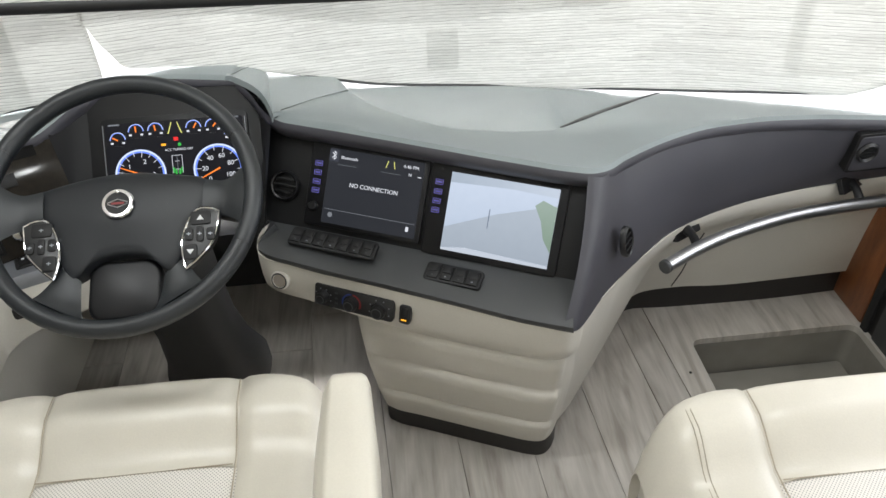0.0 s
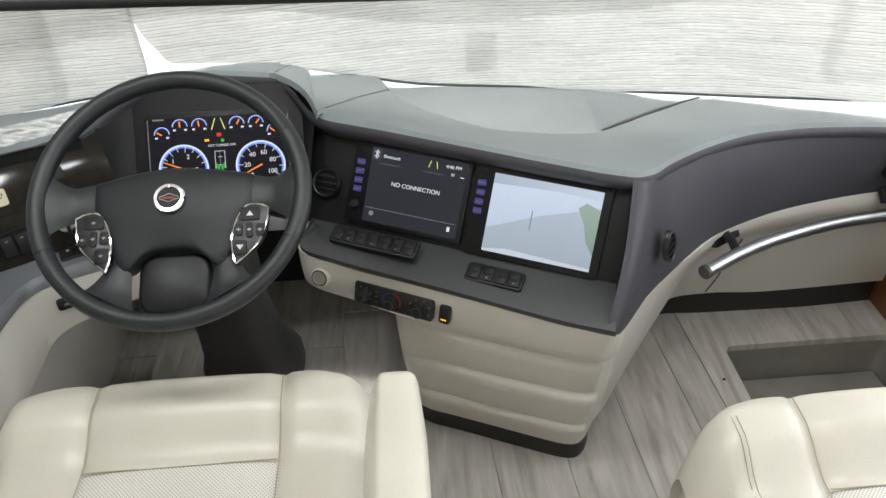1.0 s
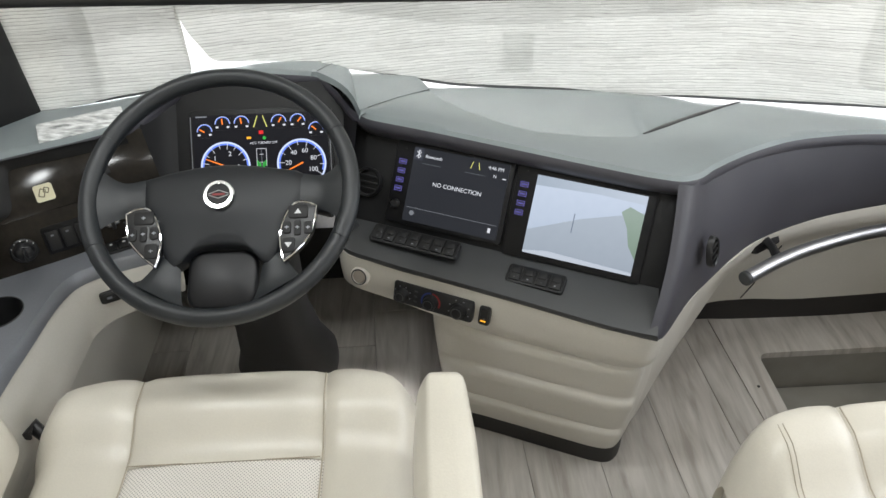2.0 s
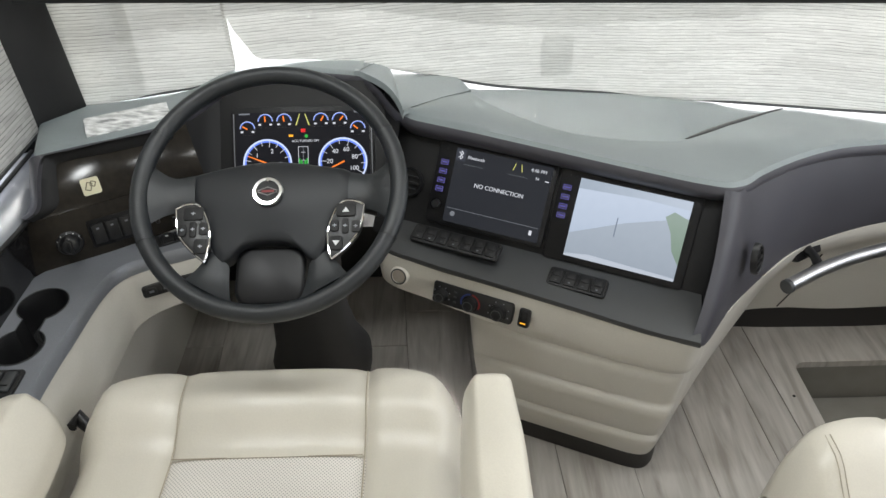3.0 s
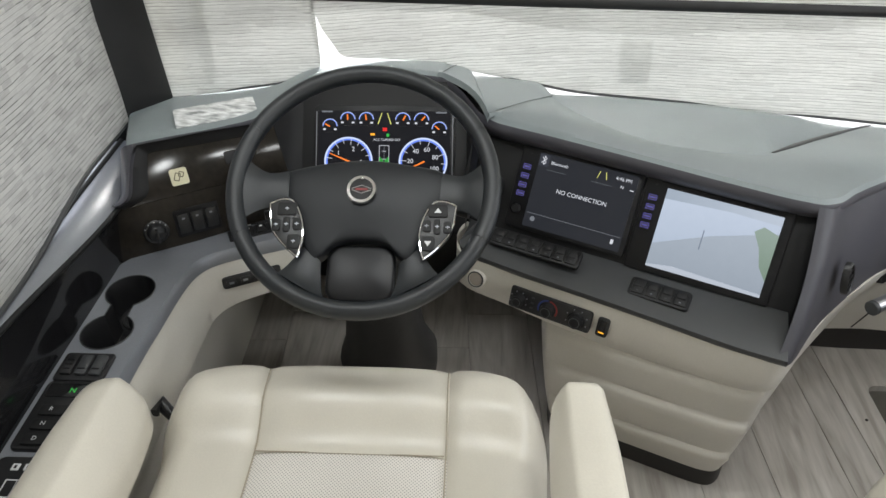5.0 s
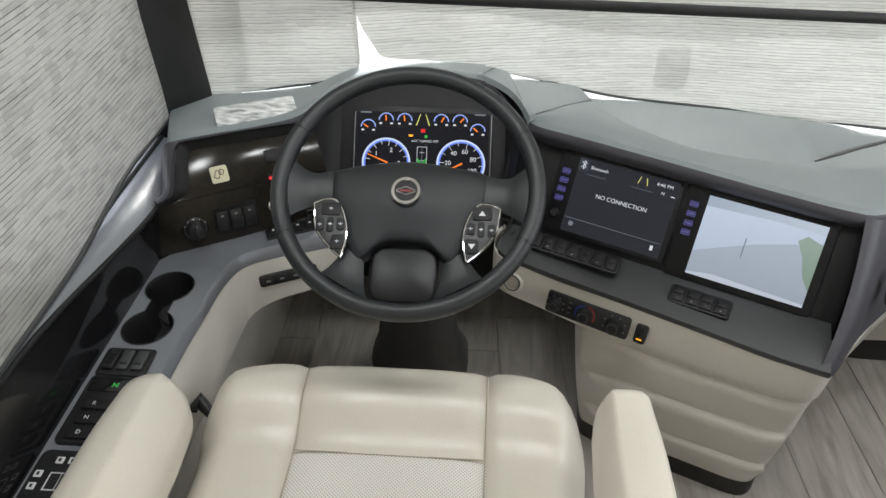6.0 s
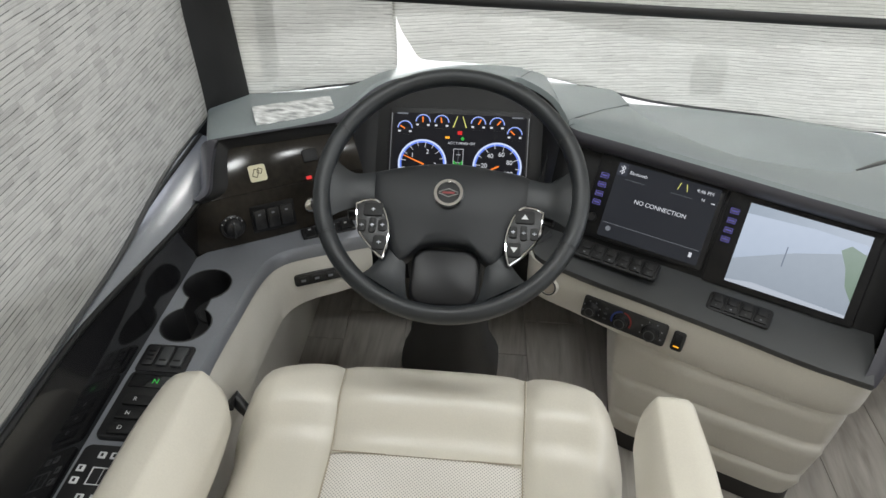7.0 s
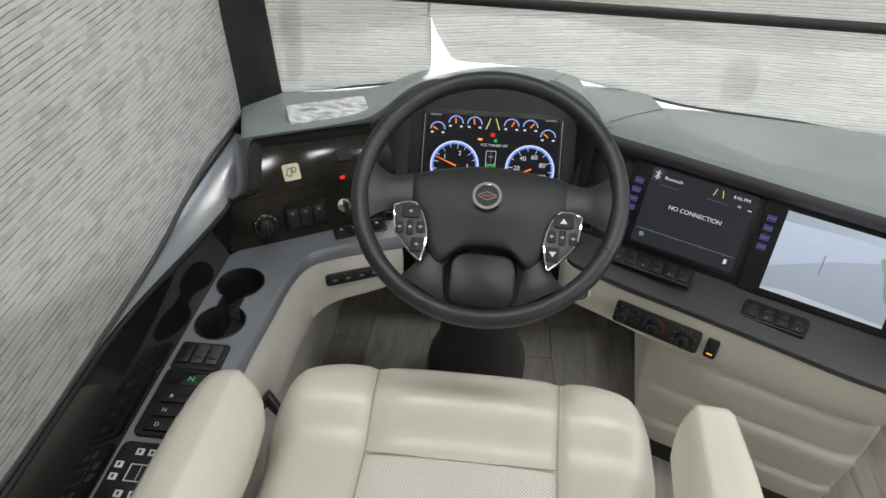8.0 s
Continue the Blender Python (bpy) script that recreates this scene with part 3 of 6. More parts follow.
# ---- dashboard ----
dash = thing("dashboard", (0.25, 1.6, 0.0), "charcoal vinyl dashboard with black fascia and cream lower panels", "dashboard")
FRONT = [(-0.96, 1.36, .785), (-0.897, 1.389, .79), (-0.75, 1.455, .792), (-0.655, 1.497, .797), (-0.62, 1.53, .808), (-0.585, 1.60, .822), (-0.54, 1.645, .830), (-0.39, 1.668, .838),
         (-0.245, 1.655, .828), (-0.20, 1.60, .820), (-0.165, 1.515, .810), (-0.13, 1.478, .806), (0.0, 1.43, .797), (0.17, 1.358, .787), (0.30, 1.305, .778), (0.42, 1.258, .770),
         (0.485, 1.240, .766), (0.53, 1.262, .758), (0.578, 1.312, .750), (0.691, 1.394, .735), (0.81, 1.460, .720), (0.956, 1.490, .710), (1.10, 1.497, .700), (1.25, 1.487, .690), (1.46, 1.46, .68)]
BACK = [(-0.96, .745), (-0.81, .752), (-0.66, .775), (-0.60, .797), (-0.53, .820), (-0.49, .824), (-0.365, .827), (-0.273, .825), (-0.235, .820), (-0.15, .790), (0.0, .76)]


def cap_part(name, x0, x1, n, lift=0.0, label="", rounded=False):
    bm = bmesh.new()
    fx, fy, fz = zip(*FRONT)
    bx, bz = zip(*BACK)
    rings = []
    for x in np.linspace(x0, x1, n):
        f, z, b = (float(np.mean([np.interp(x + d, q, w) for d in (-0.012, 0, 0.012)])) for q, w in ((fx, fy), (fx, fz), (bx, bz)))
        z, b = z + lift, b + lift
        row = [V(x, f + 0.035, z - 0.055), V(x, f + 0.008, z - 0.034), V(x, f - 0.001, z - 0.022), V(x, f - 0.003, z - 0.011), V(x, f + 0.003, z - 0.002), V(x, f + 0.014, z + 0.004)]
        for k in range(1, 15):
            t = k / 14
            y = f + 0.014 + (1.76 - f - 0.014) * t
            zz = z + 0.004 + (b - z - 0.004) * t + 0.006 * math.sin(math.pi * t)
            row.append(V(x, y, zz))
        row += [V(x, 1.775, b - 0.006), V(x, 1.80, b - 0.03), V(x, 1.82, b - 0.10), V(x, 1.90, b - 0.30), V(x, 2.04, b - 0.34)]
        rings.append(row)
    if rounded:
        for row in rings:
            for p in row:
                p.x -= 0.36 * min(0.20, max(0.0, p.y - 1.389)) * min(1.0, max(0.0, (-0.75 - p.x) / 0.143))
        for dx, dy, dz in ((-0.006, 0.003, -0.003), (-0.011, 0.008, -0.010), (-0.013, 0.012, -0.022), (-0.013, 0.014, -0.11)):
            rings.insert(0, [p + V(dx, dy, dz) for p in rings[-n]])
    loft(bm, [row[4:] for row in rings])
    # lip gets the darker vinyl: shade of the unlit front face as colour
    lip = bmesh.new()
    loft(lip, [row[:5] for row in rings])
    part("front_lip", lip, M_SIDE, dash, "stitched front lip, coloured darker for its shaded face", angle=60)
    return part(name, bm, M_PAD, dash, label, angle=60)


cap_part("left_pad", -0.893, -0.60, 16, 0.0, rounded=True)
cap_part("instrument_hood", -0.648, -0.243, 36, 0.0, "charcoal vinyl hood over the instruments")

# inner edge of the padded band: hood seam, crease of the sunk middle panel, slot, rear edge
KNEE = [(-0.146, 1.497, .816), (-0.06, 1.606, .790), (0.010, 1.694, .763), (0.045, 1.660, .751), (0.092, 1.622, .742), (0.168, 1.573, .733), (0.242, 1.538, .726), (0.369, 1.524, .715), (0.470, 1.527, .708),
        (0.505, 1.545, .705), (0.62, 1.617, .698), (0.75, 1.700, .684), (0.83, 1.760, .667), (0.94, 1.76, .651), (1.10, 1.76, .620), (1.183, 1.76, .600), (1.286, 1.76, .573), (1.46, 1.76, .551)]
MIDDLE_BACK = [(0.0, .737), (0.07, .735), (0.15, .733), (0.34, .718), (0.41, .713), (0.56, .693), (0.63, .683), (0.75, .658), (0.84, .645)]


def softened(table, column, x, d=0.008):
    d = max(d, 0.035 * smooth_step(0.52, 0.62, x)) if table is FRONT else d
    xs = [p[0] for p in table]
    return float(np.mean([np.interp(x + k, xs, [p[column] for p in table]) for k in (-d, 0, d)]))


def band_row(x, n=12):
    """From the front lip up over the padded band to its inner edge."""
    f, z = softened(FRONT, 1, x, 0.012), softened(FRONT, 2, x, 0.012)
    ky, kz = softened(KNEE, 1, x, 0.004), softened(KNEE, 2, x, 0.004)
    row = [V(x, f + 0.003, z - 0.002), V(x, f + 0.014, z + 0.004)]
    y0 = min(f + 0.014, ky - 0.02)
    for k in range(1, n + 1):
        t = k / n
        row.append(V(x, y0 + (ky - y0) * t, z + 0.004 + (kz - z - 0.004) * t + 0.005 * math.sin(math.pi * t)))
    return row


def lip_strip(x0, x1, n):
    lip = bmesh.new()
    rings = []
    for x in np.linspace(x0, x1, n):
        f, z = softened(FRONT, 1, x, 0.012), softened(FRONT, 2, x, 0.012)
        rings.append([V(x, f + 0.035, z - 0.055), V(x, f + 0.008, z - 0.034), V(x, f - 0.001, z - 0.022), V(x, f - 0.003, z - 0.011), V(x, f + 0.003, z - 0.002)])
    loft(lip, rings)
    # darker vinyl again stands for the shade on the front face
    part("front_lip", lip, M_SIDE, dash, "stitched front lip, coloured darker for its shaded face", angle=60)


lip_strip(-0.25, 1.46, 100)
bm = bmesh.new()
loft(bm, [band_row(x) for x in np.linspace(-0.142, 0.012, 16)])
part("corner_pad", bm, M_PAD, dash, "grained charcoal vinyl band", angle=60)
bm = bmesh.new()
rings = []
for x in np.linspace(0.010, 1.46, 150):
    row = band_row(x)
    k = row[-1]
    sunk = 0.012 * smooth_step(0.485, 0.52, x)
    if k.y < 1.745:
        zb = softened(MIDDLE_BACK, 1, x)
        start = V(x, k.y + 0.007 * smooth_step(0.485, 0.52, x), k.z - sunk)
        for j in range(9):
            t = j / 8
            row.append(V(x, start.y + (1.76 - start.y) * t, start.z + (zb - start.z) * t + 0.006 * math.sin(math.pi * t)))
    else:
        for j in range(9):
            row.append(k + V(0, 0.0012 * j, -0.0006 * j * j * 0.2))
    e = row[-1]
    row += [e + V(0, 0.008, -0.006), e + V(0, 0.02, -0.03), e + V(0, 0.05, -0.12), e + V(0, 0.28, -0.20)]
    rings.append(row)
loft(bm, rings)
part("top_pad", bm, M_PAD, dash, "grained charcoal vinyl top pad with a sunk middle panel", angle=38)
# flat piece between the hood and the middle panel
bm = bmesh.new()
rings = []
for s0 in np.linspace(0, 1, 9):
    a = V(-0.146, 1.499, .8155).lerp(V(0.010, 1.696, .763), s0) + V(0, 0, 0.0015)
    b = V(-0.180, 1.760, .789).lerp(V(-0.022, 1.766, .768), s0)
    rings.append([a + V(0, -0.002, -0.006)] + [a.lerp(b, t) + V(0, 0, 0.004 * math.sin(math.pi * t)) for t in np.linspace(0, 1, 8)] + [b + V(0, 0.02, -0.02), b + V(0, 0.06, -0.2)])
last = rings[-1]
rings += [[p + V(0.003, 0, -0.004) for p in last], [p + V(0.005, 0, -0.05) for p in last]]
loft(bm, rings)
part("flat_pad", bm, M_PAD, dash, "flat charcoal pad beside the hood", angle=45)
# sloping cheek of the hood
bm = bmesh.new()
rings = []
for t in np.linspace(0, 1, 10):
    a = V(-0.247, 1.662, .836).lerp(V(-0.214, 1.762, .814), t)
    b = V(-0.143, 1.496, .8165).lerp(V(-0.180, 1.762, .788), t)
    mid = [a.lerp(b, q) + V(0.016, 0.006, 0.006) * math.sin(math.pi * q) * (1 - 0.6 * t) for q in np.linspace(0, 1, 8)]
    rings.append([a + V(-0.012 - 0.032 * t, 0, 0.001 + 0.007 * t)] + mid + [b + V(0.002, 0, -0.010)])
rings.insert(0, [p + V(-0.004, -0.004, -0.012) for p in rings[0]])
rings += [[p + V(0, 0.02, -0.03) for p in rings[-1]], [p + V(0, 0.06, -0.2) for p in rings[-1]]]
loft(bm, rings)
part("hood_cheek", bm, M_PAD, dash, "sloping charcoal cheek of the hood", angle=45)
# flat black strip laid along the step in place of its shadow gap
bm = bmesh.new()
tube(bm, [V(0.495, 1.540, .7065), V(0.56, 1.582, .7005), V(0.66, 1.645, .694), V(0.75, 1.703, .6835), V(0.80, 1.738, .675)], [0.003, 0.010, 0.008, 0.005, 0.003], 8, flat=0.4)
part("slot_shade", bm, M_BLACK, dash, "black strip for the shadow gap in the top pad")
for seam in ([V(-0.128, 1.522, .812), V(-0.06, 1.608, .7915), V(0.010, 1.696, .765)], [V(-0.247, 1.664, .8375), V(-0.230, 1.713, .8275), V(-0.214, 1.760, .815)]):
    bm = bmesh.new()
    tube(bm, seam, 0.0007, 6)
    part("seam", bm, M_GREY, dash, "stitched seam")

# plane of the two displays
SU, SN = V(0.922, -0.386, -0.038), V(-0.309, -0.788, 0.532)
SB = basis((-0.063, 1.484, 0.750), SU, SN)
part("screen_fascia", plated(rrect(0.735, 0.265, 0.012, 4, 0.245, -0.1025), -0.035, -0.006, SB, 0.006), M_FASCIA, dash)
# cluster surround
CB = basis((-0.38, 1.597, 0.764), (1, 0, 0), (0, -0.8, 0.6))
part("cluster_fascia", plated(rrect(0.42, 0.30, 0.03, 4, 0.0, -0.075), -0.03, -0.004, CB, 0.004), M_FASCIA, dash)
for nm, edge_a, edge_b in (("cluster_cheek", [V(-0.192, 1.65, .825), V(-0.19, 1.48, .60)], [V(-0.150, 1.505, .800), V(-0.19, 1.375, .60)]),
                           ("cluster_cheek", [V(-0.568, 1.65, .825), V(-0.568, 1.48, .60)], [V(-0.625, 1.53, .800), V(-0.615, 1.42, .58)])):
    bm = bmesh.new()
    rings = []
    for t in np.linspace(0, 1, 5):
        a, b = edge_a[0].lerp(edge_a[1], t), edge_b[0].lerp(edge_b[1], t)
        rings.append([a.lerp(b, s) + V(0, 0.012 * math.sin(math.pi * s), 0) for s in np.linspace(0, 1, 6)])
    loft(bm, rings)
    part(nm, bm, M_FASCIA, dash)

# dark end wall that curves round to the entry side
TOPC = [(0.474, 1.240, .766), (0.489, 1.237, .765), (0.512, 1.247, .760), (0.578, 1.315, .750), (0.691, 1.394, .735), (0.81, 1.463, .720), (0.956, 1.492, .710), (1.10, 1.497, .70), (1.25, 1.487, .69), (1.46, 1.462, .68)]
BOTC = [(0.402, 1.066, .524), (0.428, 1.070, .515), (0.456, 1.100, .505), (0.530, 1.195, .497), (0.640, 1.307, .487), (0.766, 1.412, .480), (0.939, 1.490, .475), (1.109, 1.537, .470), (1.272, 1.560, .470), (1.46, 1.575, .470)]
bm = bmesh.new()
ts, bs = spline(TOPC, 5), spline(BOTC, 5)
rings = []
for a, b in zip(ts, bs):
    out = V(0.5, -0.85, 0)
    rings.append([a.lerp(b, s) + out * 0.012 * math.sin(math.pi * s) + V(0.003, 0.004, -0.006) * (1 - s) for s in np.linspace(0, 1, 8)])
loft(bm, rings)
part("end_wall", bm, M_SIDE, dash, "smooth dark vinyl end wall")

# switch shelf below the displays
bm = bmesh.new()
rear = [SB @ V(u, -0.190, -0.004) for u in (-0.09, -0.05, 0.05, 0.2, 0.35, 0.5, 0.60)]
edge = [V(-0.165, 1.385, .612), V(-0.200, 1.330, .588), V(-0.105, 1.283, .572), V(0.05, 1.214, .562), V(0.19, 1.153, .551), V(0.33, 1.091, .540), V(0.420, 1.060, .534)]
rings = []
for a, b in zip(spline(rear, 4), spline(edge, 4)):
    rings.append([a] + [a.lerp(b, s) + V(0, 0, 0.004 * math.sin(math.pi * s)) for s in (0.25, 0.5, 0.75, 0.93)] + [b, b + V(0.002, -0.001, -0.008), b + V(0.004, 0.006, -0.020), b + V(0.004, 0.03, -0.022)])
loft(bm, rings)
part("switch_shelf", bm, M_GREY, dash, "satin dark grey switch shelf")

# cream band with the heater controls
BAND = [(-0.12, 1.46, .58, .47), (-0.19, 1.41, .58, .475), (-0.207, 1.352, .575, .478), (-0.180, 1.318, .565, .468), (-0.10, 1.288, .557, .452), (0.0, 1.242, .550, .438), (0.1, 1.198, .543, .425),
        (0.2, 1.154, .536, .42), (0.30, 1.110, .529, .42), (0.37, 1.081, .523, .42), (0.415, 1.076, .518, .42), (0.446, 1.094, .510, .42), (0.462, 1.118, .505, .42)]
bm = bmesh.new()
tops = spline([(x, y, a) for x, y, a, b in BAND], 4)
bots = spline([(x, y + 0.012, b) for x, y, a, b in BAND], 4)
rings = [[a + V(0, 0.012, 0.004), a, a.lerp(b, 0.3) + V(-0.001, -0.003, 0), a.lerp(b, 0.7) + V(-0.001, -0.003, 0), b, b + V(0.002, 0.008, -0.008), b + V(0.01, 0.05, -0.010)] for a, b in zip(tops, bots)]
loft(bm, rings)
part("heater_band", bm, M_BEIGE, dash, "cream moulded band")

# cream pedestal with three swelling ribs
PT = [(0.02, 1.72), (0.0, 1.50), (-0.008, 1.31), (0.012, 1.268), (0.10, 1.226), (0.20, 1.182), (0.30, 1.138), (0.375, 1.108), (0.418, 1.106), (0.448, 1.128), (0.47, 1.16)]
PB = [(0.07, 1.72), (0.045, 1.50), (0.030, 1.345), (0.053, 1.303), (0.12, 1.272), (0.20, 1.236), (0.30, 1.191), (0.368, 1.162), (0.405, 1.157), (0.43, 1.175), (0.445, 1.20)]
bm = bmesh.new()
tp, bt = spline([(*p, .44) for p in PT], 5), spline([(*p, .065) for p in PB], 5)
zs = [0.44, 0.425, 0.418, 0.412, 0.40, 0.37, 0.34, 0.315, 0.303, 0.297, 0.291, 0.28, 0.25, 0.22, 0.19, 0.172, 0.166, 0.160, 0.15, 0.12, 0.09, 0.075, 0.065]


def rib(z):
    for hi, lo in ((0.415, 0.297), (0.294, 0.166), (0.163, 0.065)):
        if lo <= z <= hi:
            t = (hi - z) / (hi - lo)
            return 0.014 * min(1, t / 0.05) * (1 - t)
    return 0.0


rings = []
n = len(tp)
for i, (a, b) in enumerate(zip(tp, bt)):
    d = (tp[min(n - 1, i + 1)] - tp[max(0, i - 1)]).normalized()
    outw = V(d.y, -d.x, 0)
    s0 = i / (n - 1)
    amt = smooth_step(0.22, 0.34, s0) * (1 - smooth_step(0.80, 0.83, s0))
    ring = []
    for z in zs:
        t = (0.44 - z) / 0.375
        dish = 0.006 * math.exp(-((s0 - 0.52) / 0.07) ** 2) * (math.exp(-((z - 0.320) / 0.016) ** 2) + math.exp(-((z - 0.192) / 0.016) ** 2))
        ring.append(a.lerp(b, t ** 1.9) * 1.0 + outw * (rib(z) * amt + dish) + V(0, 0, z - (0.44 + (0.065 - 0.44) * t ** 1.9)))
    rings.append(ring)
loft(bm, rings)
part("pedestal", bm, M_BEIGE, dash, "cream ribbed pedestal", angle=60)
bm = bmesh.new()
pl_ = [(x + 0.004, y + 0.008) for x, y in [(p.x, p.y) for p in bt]] + [(0.40, 1.72)]
loft(bm, [[V(x, y, 0.0) for x, y in pl_], [V(x, y, 0.08) for x, y in pl_]], True, True, True)
part("plinth", bm, M_KICK, dash, "black plinth")

# cream side below the end wall, out to the entry side
ST = [(0.44, 1.100, .505), (0.500, 1.160, .502), (0.56, 1.226, .496), (0.598, 1.270, .492), (0.669, 1.330, .487), (0.74, 1.389, .483), (0.80, 1.430, .480), (0.939, 1.488, .477), (1.109, 1.535, .472), (1.43, 1.572, .472)]
SBT = [(0.425, 1.180, .06), (0.455, 1.222, .05), (0.50, 1.275, .04), (0.55, 1.345, .03), (0.62, 1.445, .02), (0.70, 1.555, .02), (0.775, 1.632, .07), (0.90, 1.628, .095), (1.07, 1.618, .095), (1.43, 1.63, .095)]
bm = bmesh.new()
rings = []
tt, bb = spline(ST, 6), spline(SBT, 6)
n = len(tt)
for i, (a, b) in enumerate(zip(tt, bb)):
    w = smooth_step(0.45, 0.65, i / (n - 1))
    out = V(0.35, -0.93, 0)
    row = [a + V(0, 0.03, 0.0), a]
    for s, o in ((0.06, 0.008), (0.12, 0.011), (0.17, 0.008), (0.20, 0.0), (0.22, -0.010), (0.4, -0.012), (0.6, -0.010), (0.8, -0.006), (1.0, 0.0)):
        row.append(a.lerp(b, s) + out * (o * w + 0.004 * (1 - w) * math.sin(math.pi * s)))
    row.append(b + V(-0.01, 0.02, 0))
    rings.append(row)
loft(bm, rings)
part("lower_side_panel", bm, M_BEIGE, dash, "cream lower panel with rolled upper edge", angle=60)
bm = bmesh.new()
tube(bm, [V(0.866, 1.585, 0.14), V(0.869, 1.550, 0.22), V(0.872, 1.515, 0.33), V(0.874, 1.487, 0.40)], 0.0018, 6)
part("panel_joint", bm, M_KICK, dash, "dark joint line")
bm = bmesh.new()
kb = spline([(0.70, 1.60, 0), (0.775, 1.650, 0), (0.90, 1.645, 0), (1.2, 1.64, 0), (1.45, 1.65, 0)], 5)
loft(bm, [[p, p + V(0, 0, 0.10), p + V(0, 0.03, 0.10)] for p in kb])
part("kick_board", bm, M_KICK, dash, "dark brown kick board")
# inner firewall behind the pedals
bm = bmesh.new()
box(bm, (-1.0, 1.93, 0.0), (1.46, 1.97, 0.28))
# unseen plate, added to stop daylight leaking down into the footwell
box(bm, (-1.0, 1.78, 0.28), (1.46, 2.049, 0.31))
box(bm, (-0.62, 1.62, 0.52), (-0.15, 1.95, 0.60), 0.01)
part("bulkhead", bm, M_RUBBER, dash, "black bulkhead and added light seal under the dash")

# ---- driver's place: left fascia, side console ----
LU = V(0.876, 0.482, 0).normalized()
LN = V(0.48, -0.875, 0.10)
LB = basis((-0.90, 1.278, 0.70), LU, LN)
left = thing("side_fascia", (-0.75, 1.40, 0.58), "dark burl gloss switch fascia beside the steering wheel", "switch panel")
# the upper face leans back under the lip of the pad
UN = (LB.to_3x3() @ V(0, 0.75, 1)).normalized()
UB = basis(LB @ V(0, 0, -0.004), LU, UN)
part("panel", plated([(-0.045, -0.125), (0.36, -0.105), (0.36, 0.0), (-0.02, 0.0)], -0.03, 0.0, LB, 0.002), M_PIANO, left)
part("upper_panel", plated([(0.028, -0.006), (0.36, -0.006), (0.36, 0.115), (0.075, 0.115), (0.047, 0.03)], -0.02, 0.0, UB, 0.001), M_PIANO, left)
EAR_IN = [(0.325, 0.106), (0.207, 0.113), (0.135, 0.114), (0.088, 0.116), (0.072, 0.114), (0.062, 0.099), (0.051, 0.073), (0.044, 0.051), (0.035, 0.022), (0.023, 0.007), (0.004, 0.000)]
EAR_END = [(0.325, 0.089), (0.205, 0.094), (0.132, 0.099), (0.103, 0.100), (0.091, 0.098), (0.087, 0.090), (0.082, 0.072), (0.077, 0.049), (0.070, 0.021), (0.052, 0.006), (0.015, -0.004)]
EAR_OUT = [(0.050, 0.124), (0.048, 0.114), (0.046, 0.105), (0.039, 0.078), (0.032, 0.055), (0.023, 0.029), (0.010, 0.014), (-0.004, 0.008)]
ina = spline([(x, y, 0.022) for x, y in EAR_IN], 4)
enda = spline([(x, y, 0.001) for x, y in EAR_END], 4)
bm = bmesh.new()
loft(bm, [[UB @ a, UB @ (a.lerp(b, 0.12) - V(0, 0, 0.004)), UB @ a.lerp(b, 0.55), UB @ b] for a, b in zip(ina, enda)])
part("recess_frame", bm, M_FASCIA, left, "matt black frame round the recess")
outa = spline([(x, y, 0.010 - 0.3 * max(0, y - 0.09)) for x, y in EAR_OUT], 4)
inb = spline([(0.070, 0.122, 0.008), (0.068, 0.112, 0.018)] + [(x, y, 0.022) for x, y in EAR_IN[5:]], 4)
bm = bmesh.new()
rings = []
for k in range(25):
    f = k / 24
    a, b = outa[round(f * (len(outa) - 1))], inb[round(f * (len(inb) - 1))]
    rings.append([UB @ (a + V(-0.012, 0, -0.05)), UB @ (a + V(-0.007, 0, -0.012)), UB @ (a + V(-0.003, 0, -0.002)), UB @ (a + V(0.001, 0, 0.006)), UB @ (a.lerp(b, 0.45) + V(0, 0, 0.008)), UB @ (b + V(-0.002, 0, 0.004)), UB @ b, UB @ (b + V(0.004, 0, -0.006))])
loft(bm, rings)
part("trim_ear", bm, M_SIDE, left, "charcoal vinyl trim", angle=60)
part("end_block", boxed((-1.0, 1.279, 0.57), (-0.907, 1.45, 0.700), 0.004), M_FASCIA, left)
# round knob
kx, ky = 0.062, -0.068
bm = bmesh.new()
lathe(bm, [(0.026, 0.0), (0.027, 0.003), (0.024, 0.006), (0.020, 0.006), (0.017, 0.018), (0.013, 0.021), (0.0005, 0.021)], LB @ pose(kx, ky, 0.0), 28)
knob = part("light_knob", bm, M_BLACK, left, "black rotary light switch")
part("grip", boxed((kx - 0.003, ky - 0.016, 0.019), (kx + 0.003, ky + 0.016, 0.029), 0.002, LB), M_BLACK, knob)
for k in range(5):
    a = radians(30 + 30 * k)
    part("mark", boxed((kx + 0.024 * math.cos(a) - 0.001, ky + 0.024 * math.sin(a) - 0.001, 0.004), (kx + 0.024 * math.cos(a) + 0.001, ky + 0.024 * math.sin(a) + 0.001, 0.0065), 0, LB), M_WHITE, knob)
part("switch_surround", plated(rrect(0.094, 0.064, 0.004, 3, 0.150, -0.064), 0.0, 0.002, LB, 0.001), M_BEZEL, left)
for i in range(3):
    sx = 0.121 + 0.029 * i
    sw = part("rocker_switch", boxed((sx - 0.012, -0.088, 0.0), (sx + 0.012, -0.042, 0.006), 0.002, LB), M_BLACK, left)
    part("mark", boxed((sx - 0.003, -0.054, 0.0055), (sx + 0.003, -0.050, 0.0066), 0, LB), M_CONSOLE, sw)
bm = bmesh.new()
